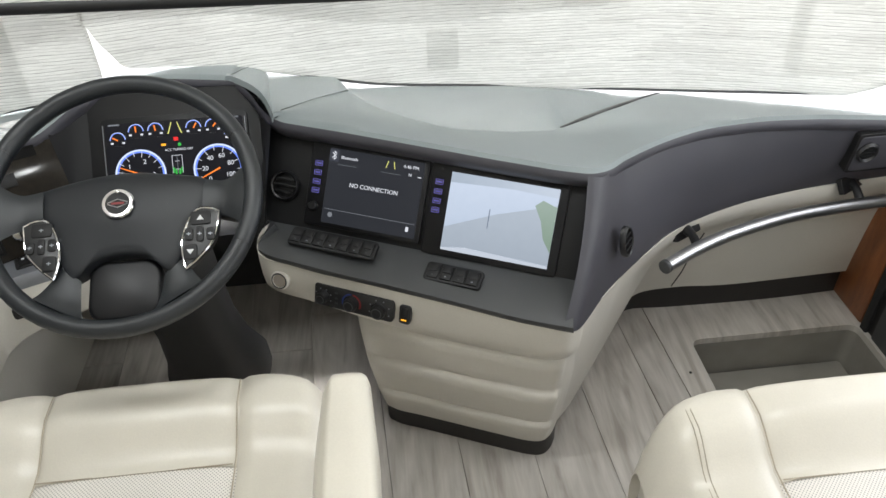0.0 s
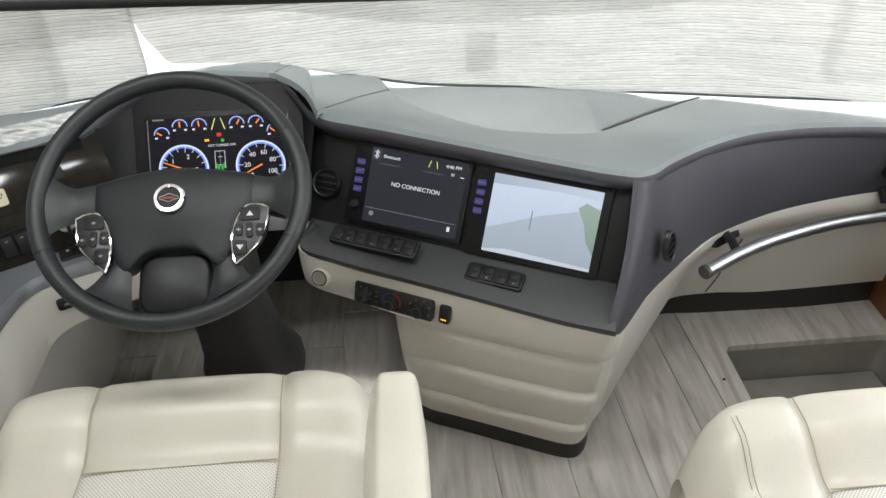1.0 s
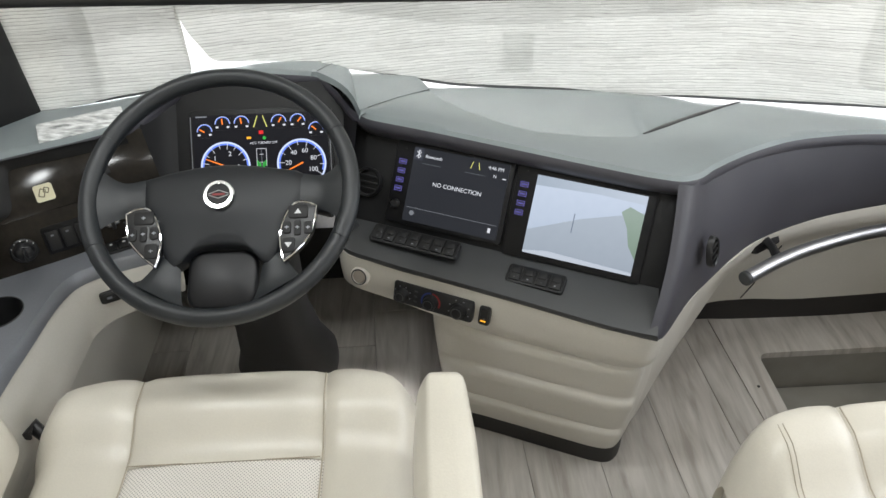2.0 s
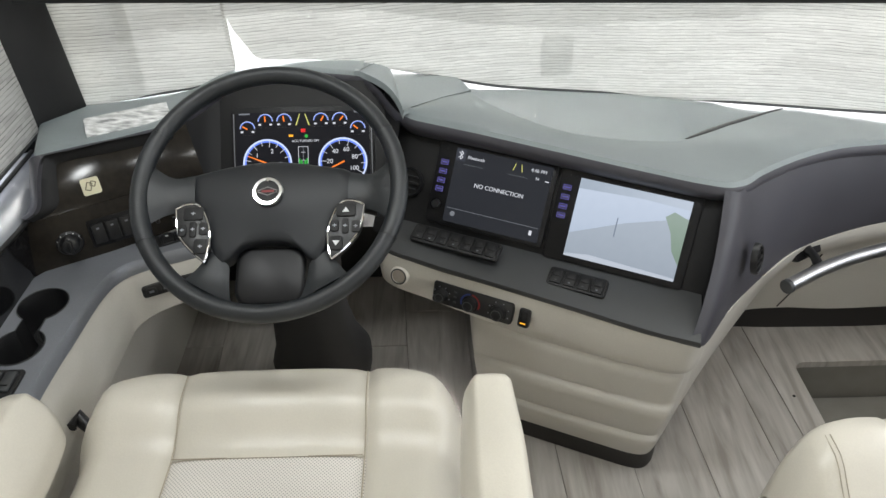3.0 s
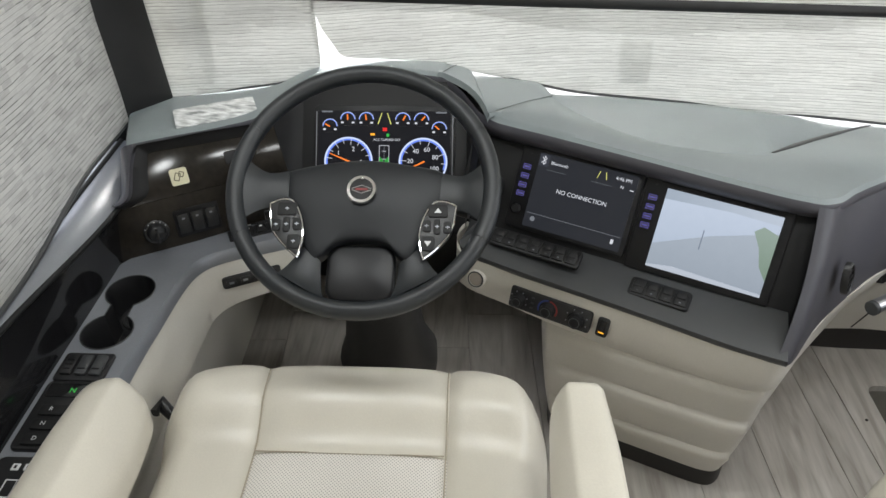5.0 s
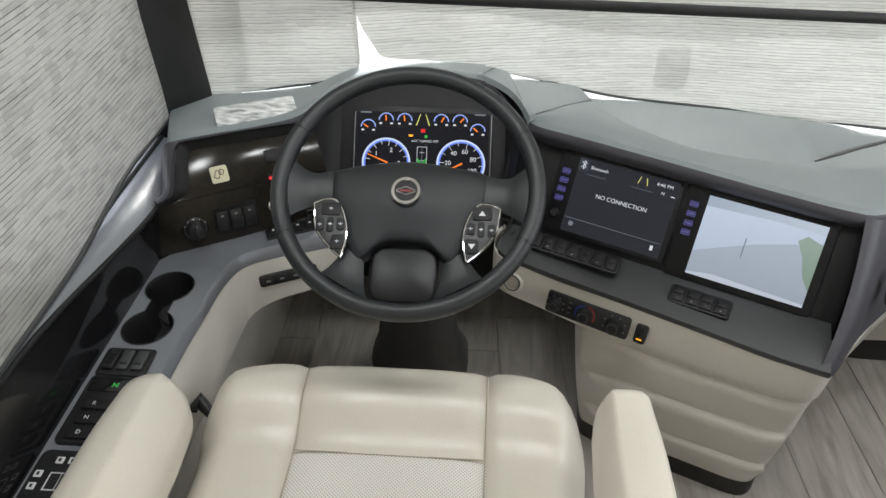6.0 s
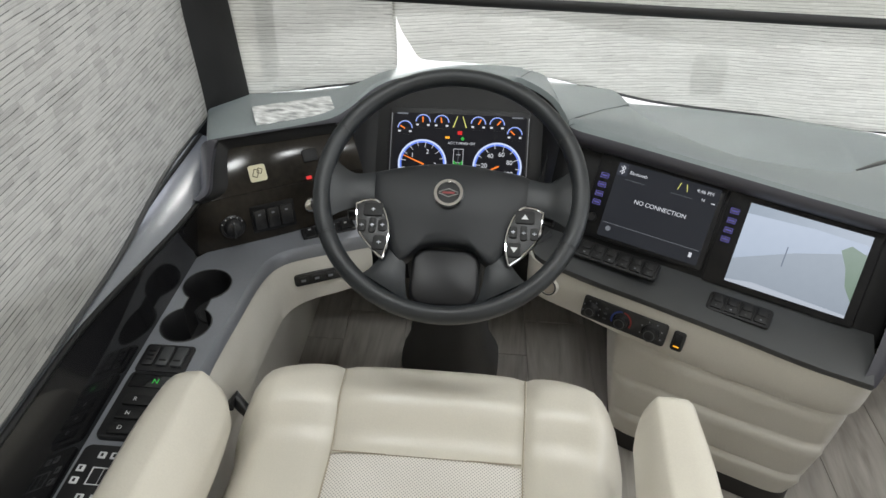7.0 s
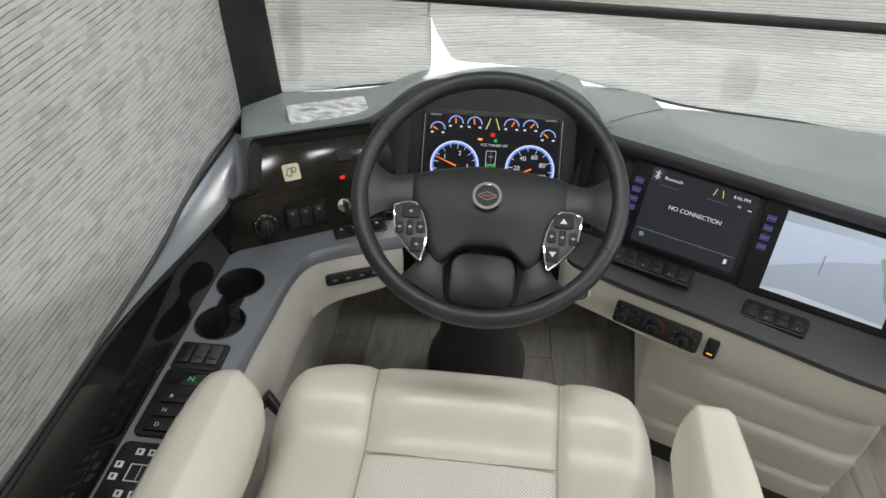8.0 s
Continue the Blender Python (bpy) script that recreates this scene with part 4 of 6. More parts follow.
lathe(bm, [(0.018, 0.0), (0.018, 0.004), (0.014, 0.006), (0.0005, 0.005)], LB @ pose(0.238, -0.058, 0.0), 24)
ign = part("ignition_lock", bm, M_CHROME, left, "bright ignition lock ring")
part("key_bow", boxed((0.234, -0.072, 0.006), (0.242, -0.044, 0.028), 0.003, LB), M_BLACK, ign)
part("red_light", boxed((0.235, 0.001, 0.0), (0.246, 0.008, 0.002), 0, UB), G_RED, left)
part("lamp_switch", boxed((0.238, 0.038, 0.0), (0.270, 0.066, 0.004), 0.002, UB), M_FASCIA, left)
stk = thing("warning_sticker", (-0.796, 1.373, 0.724), "small square cream sticker with a brown pictogram", "sticker")
part("label", plated(rrect(0.036, 0.036, 0.005, 3, 0.137, 0.037), 0.0, 0.001, UB), M_PAPER, stk)
for dx, dy, w, h in ((-0.004, 0.0, 0.010, 0.016), (0.005, 0.004, 0.009, 0.010)):
    m = UB @ pose(0.137 + dx, 0.037 + dy, 0.001) @ pose(0, 0, 0, 0, 0, -25)
    bm = bmesh.new()
    for a in (-1, 1):
        box(bm, (a * w / 2 - 0.001, -h / 2, 0.0), (a * w / 2 + 0.001, h / 2, 0.0006), 0, m)
        box(bm, (-w / 2, a * h / 2 - 0.001, 0.0), (w / 2, a * h / 2 + 0.001, 0.0006), 0, m)
    part("pictogram", bm, M_INK, stk)

# side console: flat top with two joined cup holders
con = thing("side_console", (-0.86, 0.9, 0.0), "satin grey side console with cup holders over cream panels", "side console")
ZC = 0.585
outline = [tuple(p)[:2] for p in spline([(-0.915, 0.25, 0), (-0.915, 0.8, 0), (-0.918, 1.18, 0), (-0.900, 1.262, 0), (-0.83, 1.315, 0), (-0.70, 1.385, 0), (-0.575, 1.425, 0)], 4)]
outline += [tuple(p)[:2] for p in spline([(-0.560, 1.365, 0), (-0.62, 1.340, 0), (-0.70, 1.306, 0), (-0.748, 1.272, 0), (-0.770, 1.215, 0), (-0.780, 1.10, 0), (-0.790, 0.90, 0), (-0.795, 0.25, 0)], 4)]
C1, C2, RC = (-0.857, 1.163), (-0.857, 1.046), 0.047


def cup_outline(grow=0.0):
    out = []
    r = RC + grow
    for k in range(25):
        a = radians(-62 + 304 * k / 24)
        out.append((C1[0] + r * math.cos(a), C1[1] + r * math.sin(a)))
    for k in range(25):
        a = radians(118 + 304 * k / 24)
        out.append((C2[0] + r * math.cos(a), C2[1] + r * math.sin(a)))
    return out


bm = bmesh.new()
ov = [bm.verts.new((x, y, ZC)) for x, y in outline]
hole = cup_outline()
iv = [bm.verts.new((x, y, ZC)) for x, y in hole]
es = [bm.edges.new((a, b)) for a, b in zip(ov, ov[1:] + ov[:1])] + [bm.edges.new((a, b)) for a, b in zip(iv, iv[1:] + iv[:1])]
bmesh.ops.triangle_fill(bm, edges=es, use_beauty=True)
n_in = len(outline) // 2
for a, b in zip(ov, ov[1:] + ov[:1]):
    q = [bm.verts.new((v.co.x + 0.004, v.co.y - 0.003, ZC - 0.006)) for v in (a, b)]
    q2 = [bm.verts.new((v.co.x + 0.006, v.co.y - 0.004, ZC - 0.03)) for v in (a, b)]
    bm.faces.new((a, b, q[1], q[0]))
    bm.faces.new((q[0], q[1], q2[1], q2[0]))
bmesh.ops.remove_doubles(bm, verts=bm.verts, dist=1e-5)
part("top_plate", bm, M_CONSOLE, con, "satin grey top plate")
bm = bmesh.new()
loft(bm, [[V(x, y, z) for x, y in cup_outline(g)] for z, g in ((ZC + 0.001, 0.002), (ZC + 0.0015, 0.0), (ZC - 0.004, -0.001), (ZC - 0.035, -0.002), (ZC - 0.075, -0.004))], True, False, True)
cup = part("cup_holder", bm, M_CUP, con, "black twin cup holder", angle=30)
for cx, cy in (C1, C2):
    bm = bmesh.new()
    lathe(bm, [(0.036, 0.0), (0.034, 0.004), (0.030, 0.004), (0.028, 0.001), (0.0005, 0.001)], pose(cx, cy, ZC - 0.075), 24)
    part("rubber_mat", bm, M_RUBBER, cup)
bm = bmesh.new()
tube(bm, [V(x, y, ZC + 0.001) for x, y in cup_outline(0.001)], 0.0012, 6, True)
part("cup_rim", bm, M_GREY, cup)
inner = spline([(-0.560, 1.362, 0), (-0.62, 1.337, 0), (-0.70, 1.303, 0), (-0.746, 1.270, 0), (-0.767, 1.215, 0), (-0.777, 1.10, 0), (-0.787, 0.90, 0), (-0.792, 0.25, 0)], 5)
low = spline([(-0.56, 1.345, 0.47), (-0.62, 1.315, 0.462), (-0.695, 1.282, 0.452), (-0.735, 1.245, 0.440), (-0.752, 1.19, 0.42), (-0.765, 1.08, 0.40), (-0.78, 0.90, 0.38), (-0.785, 0.25, 0.36)], 5)
bm = bmesh.new()
loft(bm, [[a + V(0, 0, ZC - 0.022), (a + V(0, 0, ZC - 0.03)).lerp(b, 0.3) + V(0.004, -0.003, 0), (a + V(0, 0, ZC - 0.03)).lerp(b, 0.7) + V(0.004, -0.003, 0), b, b + V(-0.006, 0.008, -0.010), b + V(-0.03, 0.03, -0.012)] for a, b in zip(inner, low)])
part("upper_panel", bm, M_BEIGE, con, "cream upper panel")
bm = bmesh.new()
lo2 = spline([(-0.835, 1.93, 0), (-0.83, 1.55, 0), (-0.83, 1.2, 0), (-0.83, 0.25, 0)], 6)
hi2 = spline([(-0.80, 1.93, 0.53), (-0.80, 1.55, 0.53), (-0.80, 1.22, 0.50), (-0.805, 0.25, 0.46)], 6)
loft(bm, [[a, a.lerp(b, 0.4) + V(-0.004, 0, 0), a.lerp(b, 0.8), b] for a, b in zip(lo2, hi2)])
part("lower_panel", bm, M_BEIGE, con, "cream lower panel")
# four-key strip on the cream panel
KB = basis((-0.658, 1.303, 0.512), V(0.90, 0.43, 0.0), V(0.42, -0.88, 0.22))
strip = part("key_strip", plated(rrect(0.128, 0.026, 0.006, 3), -0.004, 0.004, KB, 0.002), M_BLACK, con, "black strip of four keys")
for i in range(4):
    kb_ = part("key", plated(rrect(0.021, 0.016, 0.003, 3, -0.045 + 0.03 * i, 0.0), 0.003, 0.006, KB, 0.001), M_BLACK, strip)
    part("mark", boxed((-0.050 + 0.03 * i, -0.003, 0.0055), (-0.040 + 0.03 * i, 0.002, 0.0066), 0, KB), M_CONSOLE, kb_)
# rockers where the console meets the fascia
RB = basis((-0.655, 1.372, ZC), V(0.90, 0.43, 0.0), V(0, 0, 1))
bank = thing("switch_bank", (-0.655, 1.372, ZC), "black bank of rocker switches on the console corner", "switches")
part("frame", plated(rrect(0.118, 0.036, 0.004, 3), 0.0, 0.004, RB, 0.001), M_BLACK, bank)
for i in range(4):
    r = part("rocker", boxed((-0.052 + 0.027 * i, -0.014, 0.003), (-0.030 + 0.027 * i, 0.014, 0.009), 0.002, RB), M_FASCIA, bank)
    part("mark", boxed((-0.044 + 0.027 * i, 0.002, 0.0085), (-0.038 + 0.027 * i, 0.007, 0.0097), 0, RB), M_WHITE, r)

# window and mirror switches
wb = thing("switch_bank", (-0.858, 0.955, ZC), "black plate with three mirror and window switches", "switches")
part("frame", plated(rrect(0.090, 0.066, 0.006, 3, -0.858, 0.952), ZC, ZC + 0.005, None, 0.002), M_BLACK, wb)
for i in range(3):
    x0 = -0.894 + 0.026 * i
    r = part("rocker", boxed((x0, 0.930, ZC + 0.004), (x0 + 0.021, 0.976, ZC + 0.011), 0.003), M_GREY if i else M_BLACK, wb)
    for k in range(3 if i == 0 else 1):
        part("grip_line", boxed((x0 + 0.004, 0.940 + 0.010 * k, ZC + 0.0105), (x0 + 0.017, 0.943 + 0.010 * k, ZC + 0.0125), 0.0005), M_FASCIA, r)
# gear selector
gs = thing("gear_selector", (-0.858, 0.845, ZC), "black push-button gear selector with lit letters", "gear selector")
part("body", plated(rrect(0.092, 0.145, 0.01, 4, -0.856, 0.843), ZC, ZC + 0.008, None, 0.003), M_BLACK, gs)
part("display", boxed((-0.894, 0.878, ZC + 0.0075), (-0.822, 0.907, ZC + 0.009), 0.002), M_GLOSS, gs)
for i, ch in enumerate("RND"):
    y0 = 0.848 - 0.030 * i
    b_ = part("button", boxed((-0.886, y0 - 0.011, ZC + 0.007), (-0.830, y0 + 0.011, ZC + 0.013), 0.003), M_FASCIA, gs)
    lettering("letter", ch, 0.011, pose(-0.866, y0, ZC + 0.0132), M_WHITE, b_)
lettering("letter", "N", 0.015, pose(-0.850, 0.892, ZC + 0.0092), G_GREEN, gs, label="green lit letter")
# membrane keypad
mk = thing("leveling_keypad", (-0.858, 0.66, ZC), "black membrane keypad with pale keys and a vehicle outline", "keypad")
part("body", plated(rrect(0.098, 0.20, 0.012, 4, -0.858, 0.658), ZC, ZC + 0.006, None, 0.002), M_BLACK, mk)
for gx, gy in ((-0.872, 0.738), (-0.852, 0.738), (-0.894, 0.712), (-0.894, 0.690), (-0.828, 0.738), (-0.872, 0.662), (-0.850, 0.662), (-0.828, 0.662), (-0.894, 0.64), (-0.86, 0.62)):
    k_ = part("key", boxed((gx - 0.0062, gy - 0.0062, ZC + 0.0055), (gx + 0.0062, gy + 0.0062, ZC + 0.0075), 0.001), M_WHITE, mk)
    part("mark", boxed((gx - 0.002, gy - 0.003, ZC + 0.007), (gx + 0.002, gy + 0.003, ZC + 0.0079), 0), M_BLACK, k_)
bm = bmesh.new()
for a, b, c, d in ((-0.875, 0.684, -0.825, 0.686), (-0.875, 0.714, -0.825, 0.716), (-0.876, 0.684, -0.874, 0.716), (-0.826, 0.684, -0.824, 0.716), (-0.858, 0.684, -0.857, 0.716), (-0.842, 0.684, -0.841, 0.716)):
    box(bm, (a, b, ZC + 0.0055), (c, d, ZC + 0.0066))
part("outline_drawing", bm, M_WHITE, mk)

# gloss panel and padded ledge below the side window
ledge = thing("window_ledge", (-0.96, 0.8, 0.58), "padded black ledge and gloss panel under the side window", "window ledge")
bm = bmesh.new()


def ledge_in(y):
    """How far the ledge has swung in towards the fascia."""
    return smooth_step(0.82, 1.30, y)


ys = list(np.linspace(0.20, 1.30, 20))
loft(bm, [[V(-0.912, y, 0.575), V(-0.918 + 0.008 * ledge_in(y), y, 0.60), V(-0.934 + 0.030 * ledge_in(y), y, 0.655), V(-0.9495 + 0.0525 * ledge_in(y), y, 0.710 - 0.007 * ledge_in(y))] for y in ys])
part("gloss_panel", bm, M_GLOSS, ledge, "gloss black panel")
bm = bmesh.new()
tube(bm, [V(-0.949 + 0.054 * ledge_in(y), y, 0.711 - 0.006 * ledge_in(y)) for y in ys], 0.0055, 10)
part("welt", bm, M_FASCIA, ledge, "black piped welt")
bm = bmesh.new()
rings = []
for y in np.linspace(0.20, 1.50, 26):
    k = ledge_in(y)
    rings.append([V(-0.950 + 0.054 * k, y, 0.711 - 0.004 * k), V(-0.952 + 0.046 * k, y, 0.713 + 0.006 * k), V(-0.955 + 0.023 * k, y, 0.714 + 0.017 * k), V(-0.962, y, 0.714 + 0.025 * k), V(-1.0, y, 0.712 + 0.020 * k), V(-1.02, y, 0.700)])
loft(bm, rings)
part("padded_ledge", bm, M_CONSOLE, ledge, "grey satin ledge")
bm = bmesh.new()
tube(bm, [V(-0.966, y, 0.714 + 0.024 * smooth_step(0.8, 1.3, y)) for y in np.linspace(0.20, 1.50, 20)], 0.006, 8)
part("weather_strip", bm, M_RUBBER, ledge, "black rubber strip")

# thin pale mottled patch on the left pad
LT = basis((-0.745, 1.519, 0.7985), V(0.92, 0.39, 0.03), V(0.05, -0.14, 0.99))
solo("pale_patch", plated(rrect(0.176, 0.070, 0.004, 3, 0.0, 0.0), -0.004, 0.0045, LT, 0.001), M_MOTTLED, "pale mottled patch on the dash pad", "plate")

# ---- instrument cluster ----
clu = thing("instrument_cluster", (-0.38, 1.56, 0.60), "lit digital instrument cluster with round gauges", "instrument cluster")
part("bezel", plated(rrect(0.325, 0.225, 0.012, 4, 0.0, -0.095), -0.004, 0.002, CB, 0.001), M_BEZEL, clu)
part("display", plated(rrect(0.305, 0.205, 0.006, 3, 0.0, -0.098), 0.0015, 0.003, CB), G_BLACK, clu)

for sx in (-0.157, 0.157):
    part("bezel_edge", boxed((sx - 0.0008, -0.17, 0.002), (sx + 0.0008, 0.002, 0.0045), 0, CB), M_CONSOLE, clu, "thin bright bezel edge")


def ring_part(cx, cy, r0, r1, a0, a1, z, m, mat, parent, name="ring", n=36):
    bm = bmesh.new()
    loft(bm, [[m @ V(cx + r * math.cos(a), cy + r * math.sin(a), z) for r in (r0, r1)] for a in [radians(a0 + (a1 - a0) * k / n) for k in range(n + 1)]])
    return part(name, bm, mat, parent, smooth=False)


def gauge(cx, cy, R, needle, words, start, stop, name):
    g = part(name, plated(circle(R * 1.02, 36, cx, cy), 0.0028, 0.0036, CB), G_BLACK, clu)
    ring_part(cx, cy, R * 0.93, R, -35, 215, 0.0042, CB, G_PALEB, g)
    ring_part(cx, cy, R * 0.86, R * 0.93, -20, 200, 0.0041, CB, G_BLUE, g, "glow_ring")
    for k in range(11):
        a = radians(start + (stop - start) * k / 10)
        r0 = R * (0.74 if k % 2 else 0.68)
        bm = bmesh.new()
        box(bm, (r0, -0.0006, 0.0042), (R * 0.92, 0.0006, 0.0048), 0, CB @ pose(cx, cy, 0) @ pose(0, 0, 0, 0, 0, math.degrees(a)))
        part("tick", bm, G_WHITE, g, smooth=False)
    bm = bmesh.new()
    mm = CB @ pose(cx, cy, 0) @ pose(0, 0, 0, 0, 0, needle)
    loft(bm, [[mm @ V(-0.004, -0.002, 0.0052), mm @ V(-0.004, 0.002, 0.0052)], [mm @ V(R * 0.85, -0.0009, 0.0056), mm @ V(R * 0.85, 0.0009, 0.0056)]])
    part("needle", bm, G_ORANGE, g, smooth=False)
    for i, wd in enumerate(words):
        a = radians(start + (stop - start) * i / max(1, len(words) - 1))
        lettering("numeral", wd, R * 0.26, CB @ pose(cx + R * 0.53 * math.cos(a), cy + R * 0.53 * math.sin(a), 0.0046), G_WHITE, g, depth=0.0002)
    return g


gauge(-0.082, -0.112, 0.056, 158, ["0", "1", "2", "3"], 215, -5, "tachometer")
gauge(0.090, -0.112, 0.056, 206, ["0", "20", "40", "60", "80", "100"], 228, -30, "speedometer")
for cx, cy, a in ((-0.126, -0.030, 150), (-0.085, -0.014, 95), (-0.042, -0.014, 100), (0.042, -0.014, 60), (0.085, -0.014, 50), (0.126, -0.034, 140)):
    g = part("small_gauge", plated(rrect(0.036, 0.032, 0.005, 3, cx, cy), 0.0028, 0.0036, CB), G_BLACK, clu)
    ring_part(cx, cy - 0.002, 0.0148, 0.0165, 0, 180, 0.0042, CB, G_BLUE, g, n=18)
    ring_part(cx, cy - 0.002, 0.0165, 0.0175, 0, 180, 0.0042, CB, G_PALEB, g, "rim", n=18)
    bm = bmesh.new()
    box(bm, (0, -0.0015, 0.0043), (0.013, 0.0015, 0.005), 0, CB @ pose(cx, cy - 0.003, 0) @ pose(0, 0, 0, 0, 0, a))
    part("needle", bm, G_ORANGE, g, smooth=False)
    for sx in (-0.0125, 0.0125):
        part("mark", boxed((cx + sx - 0.003, cy - 0.011, 0.004), (cx + sx + 0.003, cy - 0.007, 0.0046), 0, CB), G_WHITE, g)
for sgn in (-1, 1):
    bm = bmesh.new()
    loft(bm, [[CB @ V(sgn * 0.015 + d, -0.026, 0.004) for d in (-0.0015, 0.0015)], [CB @ V(sgn * 0.006 + d, 0.0, 0.004) for d in (-0.001, 0.001)]])
    part("lane_mark", bm, G_YELLOW, clu, smooth=False)
part("red_tell_tale", boxed((-0.004, -0.042, 0.0035), (0.006, -0.034, 0.0042), 0.0, CB), G_RED, clu)
part("green_tell_tale", plated(circle(0.004, 12, 0.008, -0.051), 0.0035, 0.0042, CB), G_GREEN, clu)
part("amber_tell_tale", boxed((-0.032, -0.052, 0.0035), (-0.022, -0.047, 0.0042), 0.0, CB), G_AMBER, clu)
lettering("caption", "ACC TURNED OFF", 0.0075, CB @ pose(0.006, -0.062, 0.004), G_WHITE, clu, depth=0.0002)
part("bar_of_small_print", boxed((-0.145, 0.000, 0.0035), (-0.120, 0.0035, 0.0042), 0, CB), G_GREYL, clu)
part("bar_of_small_print", boxed((0.118, 0.000, 0.0035), (0.143, 0.0035, 0.0042), 0, CB), G_GREYL, clu)
veh = part("vehicle_diagram", boxed((-0.0005, -0.115, 0.0035), (0.0005, -0.076, 0.0042), 0, CB), G_GREYL, clu)
for bx, by, bw, bh in ((-0.011, -0.095, 0.001, 0.04), (0.011, -0.095, 0.001, 0.04), (0, -0.075, 0.022, 0.001), (0, -0.088, 0.010, 0.001), (0, -0.106, 0.012, 0.001)):
    part("line", boxed((bx - bw / 2, by - bh / 2, 0.0035), (bx + bw / 2, by + bh / 2, 0.0042), 0, CB), G_WHITE, veh)
for bx, by in ((-0.009, -0.108), (-0.004, -0.112), (0.004, -0.112), (0.009, -0.108)):
    part("wheel_mark", boxed((bx - 0.0018, by - 0.006, 0.0036), (bx + 0.0018, by + 0.006, 0.0044), 0, CB), G_GREEN, veh)

# ---- steering wheel ----
WC = V(-0.364, 1.1405, 0.8575)
WB = basis(WC, V(1, 0.0, 0.0), V(0, -0.550, 0.835))
wheel = thing("steering_wheel", tuple(WC), "black leather steering wheel with charcoal hub and chrome emblem ring", "steering wheel")
bm = bmesh.new()
RW = 0.2235
rings = []
for k in range(72):
    a = 6.28318 * k / 72
    c = V(RW * math.cos(a), RW * math.sin(a), 0)
    e = c.normalized()
    rings.append([WB @ (c + e * 0.0155 * math.cos(b) + V(0, 0, 0.0175 * math.sin(b))) for b in [6.28318 * j / 16 for j in range(16)]])
rings.append(rings[0])
loft(bm, rings, True)
bmesh.ops.remove_doubles(bm, verts=bm.verts, dist=1e-6)
part("rim", bm, M_RIM, wheel, "black leather rim")
# seams of the leather on the rim
for a in (28, 152, 205, 335):
    bm = bmesh.new()
    c = V(RW * math.cos(radians(a)), RW * math.sin(radians(a)), 0)
    e = c.normalized()
    tube(bm, [WB @ (c + e * 0.0159 * math.cos(b) + V(0, 0, 0.0179 * math.sin(b))) for b in [6.28318 * j / 16 for j in range(16)]], 0.0007, 5, True)
    part("rim_seam", bm, M_BLACK, wheel)


def spoke(name, edge_a, edge_b, mat, depth=0.012):
    """A band between two outlines that run from the hub to the rim; local x, y, z."""
    bm = bmesh.new()
    rings = []
    for a, b in zip(spline(edge_a, 4), spline(edge_b, 4)):
        a, b = Vector(a), Vector(b)
        up = [a.lerp(b, s) + V(0, 0, depth * 0.6 * math.sin(math.pi * s) ** 0.6) for s in np.linspace(0, 1, 7)]
        dn = [b.lerp(a, s) - V(0, 0, depth * math.sin(math.pi * s) ** 0.6 + 0.001) for s in (0.15, 0.5, 0.85)]
        rings.append([WB @ p for p in up + dn])
    loft(bm, rings, True, True, True)
    return part(name, bm, mat, wheel)


for s in (-1, 1):
    spoke("upper_spoke", [(s * 0.135, 0.036, -0.020), (s * 0.17, 0.030, -0.018), (s * 0.195, 0.040, -0.008), (s * 0.219, 0.062, 0.0)],
          [(s * 0.132, -0.038, -0.024), (s * 0.165, -0.034, -0.022), (s * 0.192, -0.050, -0.010), (s * 0.216, -0.075, 0.0)], M_RIM, 0.012)
    spoke("lower_spoke", [(s * 0.100, -0.105, -0.026), (s * 0.128, -0.145, -0.020), (s * 0.150, -0.160, -0.008), (s * 0.176, -0.138, 0.0)],
          [(s * 0.068, -0.130, -0.028), (s * 0.064, -0.168, -0.022), (s * 0.055, -0.198, -0.010), (s * 0.030, -0.219, 0.0)], M_RIM, 0.010)
HUB = [(-0.142, 0.036), (-0.08, 0.050), (0.0, 0.058), (0.08, 0.050), (0.142, 0.036), (0.140, -0.012), (0.112, -0.052), (0.102, -0.098), (0.080, -0.128),
       (0.050, -0.103), (0.028, -0.094), (0.0, -0.092), (-0.028, -0.094), (-0.050, -0.103), (-0.080, -0.128), (-0.102, -0.098), (-0.112, -0.052), (-0.140, -0.012)]


def hub_height(x, y):
    return -0.020 + 0.016 * math.exp(-(x / 0.10) ** 2 - ((y + 0.01) / 0.07) ** 2)


bm = bmesh.new()
hp = [(p.x, p.y) for p in spline([(x, y, 0) for x, y in HUB + HUB[:1]], 3)][:-1]
cxy = (0.0, -0.035)
rings = []
for f, dz in ((0.97, -0.035), (1.0, -0.026), (1.0, -0.010), (0.985, -0.003), (0.95, 0.001), (0.85, 0.003), (0.65, 0.003), (0.4, 0.003), (0.2, 0.003), (0.01, 0.003)):
    rings.append([WB @ V(cxy[0] + (x - cxy[0]) * f, cxy[1] + (y - cxy[1]) * f, hub_height(cxy[0] + (x - cxy[0]) * f, cxy[1] + (y - cxy[1]) * f) + dz) for x, y in hp])
loft(bm, rings, True, True, True)
part("hub_cover", bm, M_HUB, wheel, "charcoal hub cover", angle=60)
bm = bmesh.new()
plate(bm, rrect(0.120, 0.105, 0.028, 6, 0.0, -0.148), -0.055, -0.035, WB, 0.008)
part("column_shroud", bm, M_BEZEL, wheel, "dark shroud behind the hub")
bm = bmesh.new()
lathe(bm, [(0.026, 0.0), (0.027, 0.003), (0.025, 0.006), (0.020, 0.006), (0.019, 0.003), (0.0005, 0.003)], WB @ pose(-0.002, -0.008, 0.0), 36)
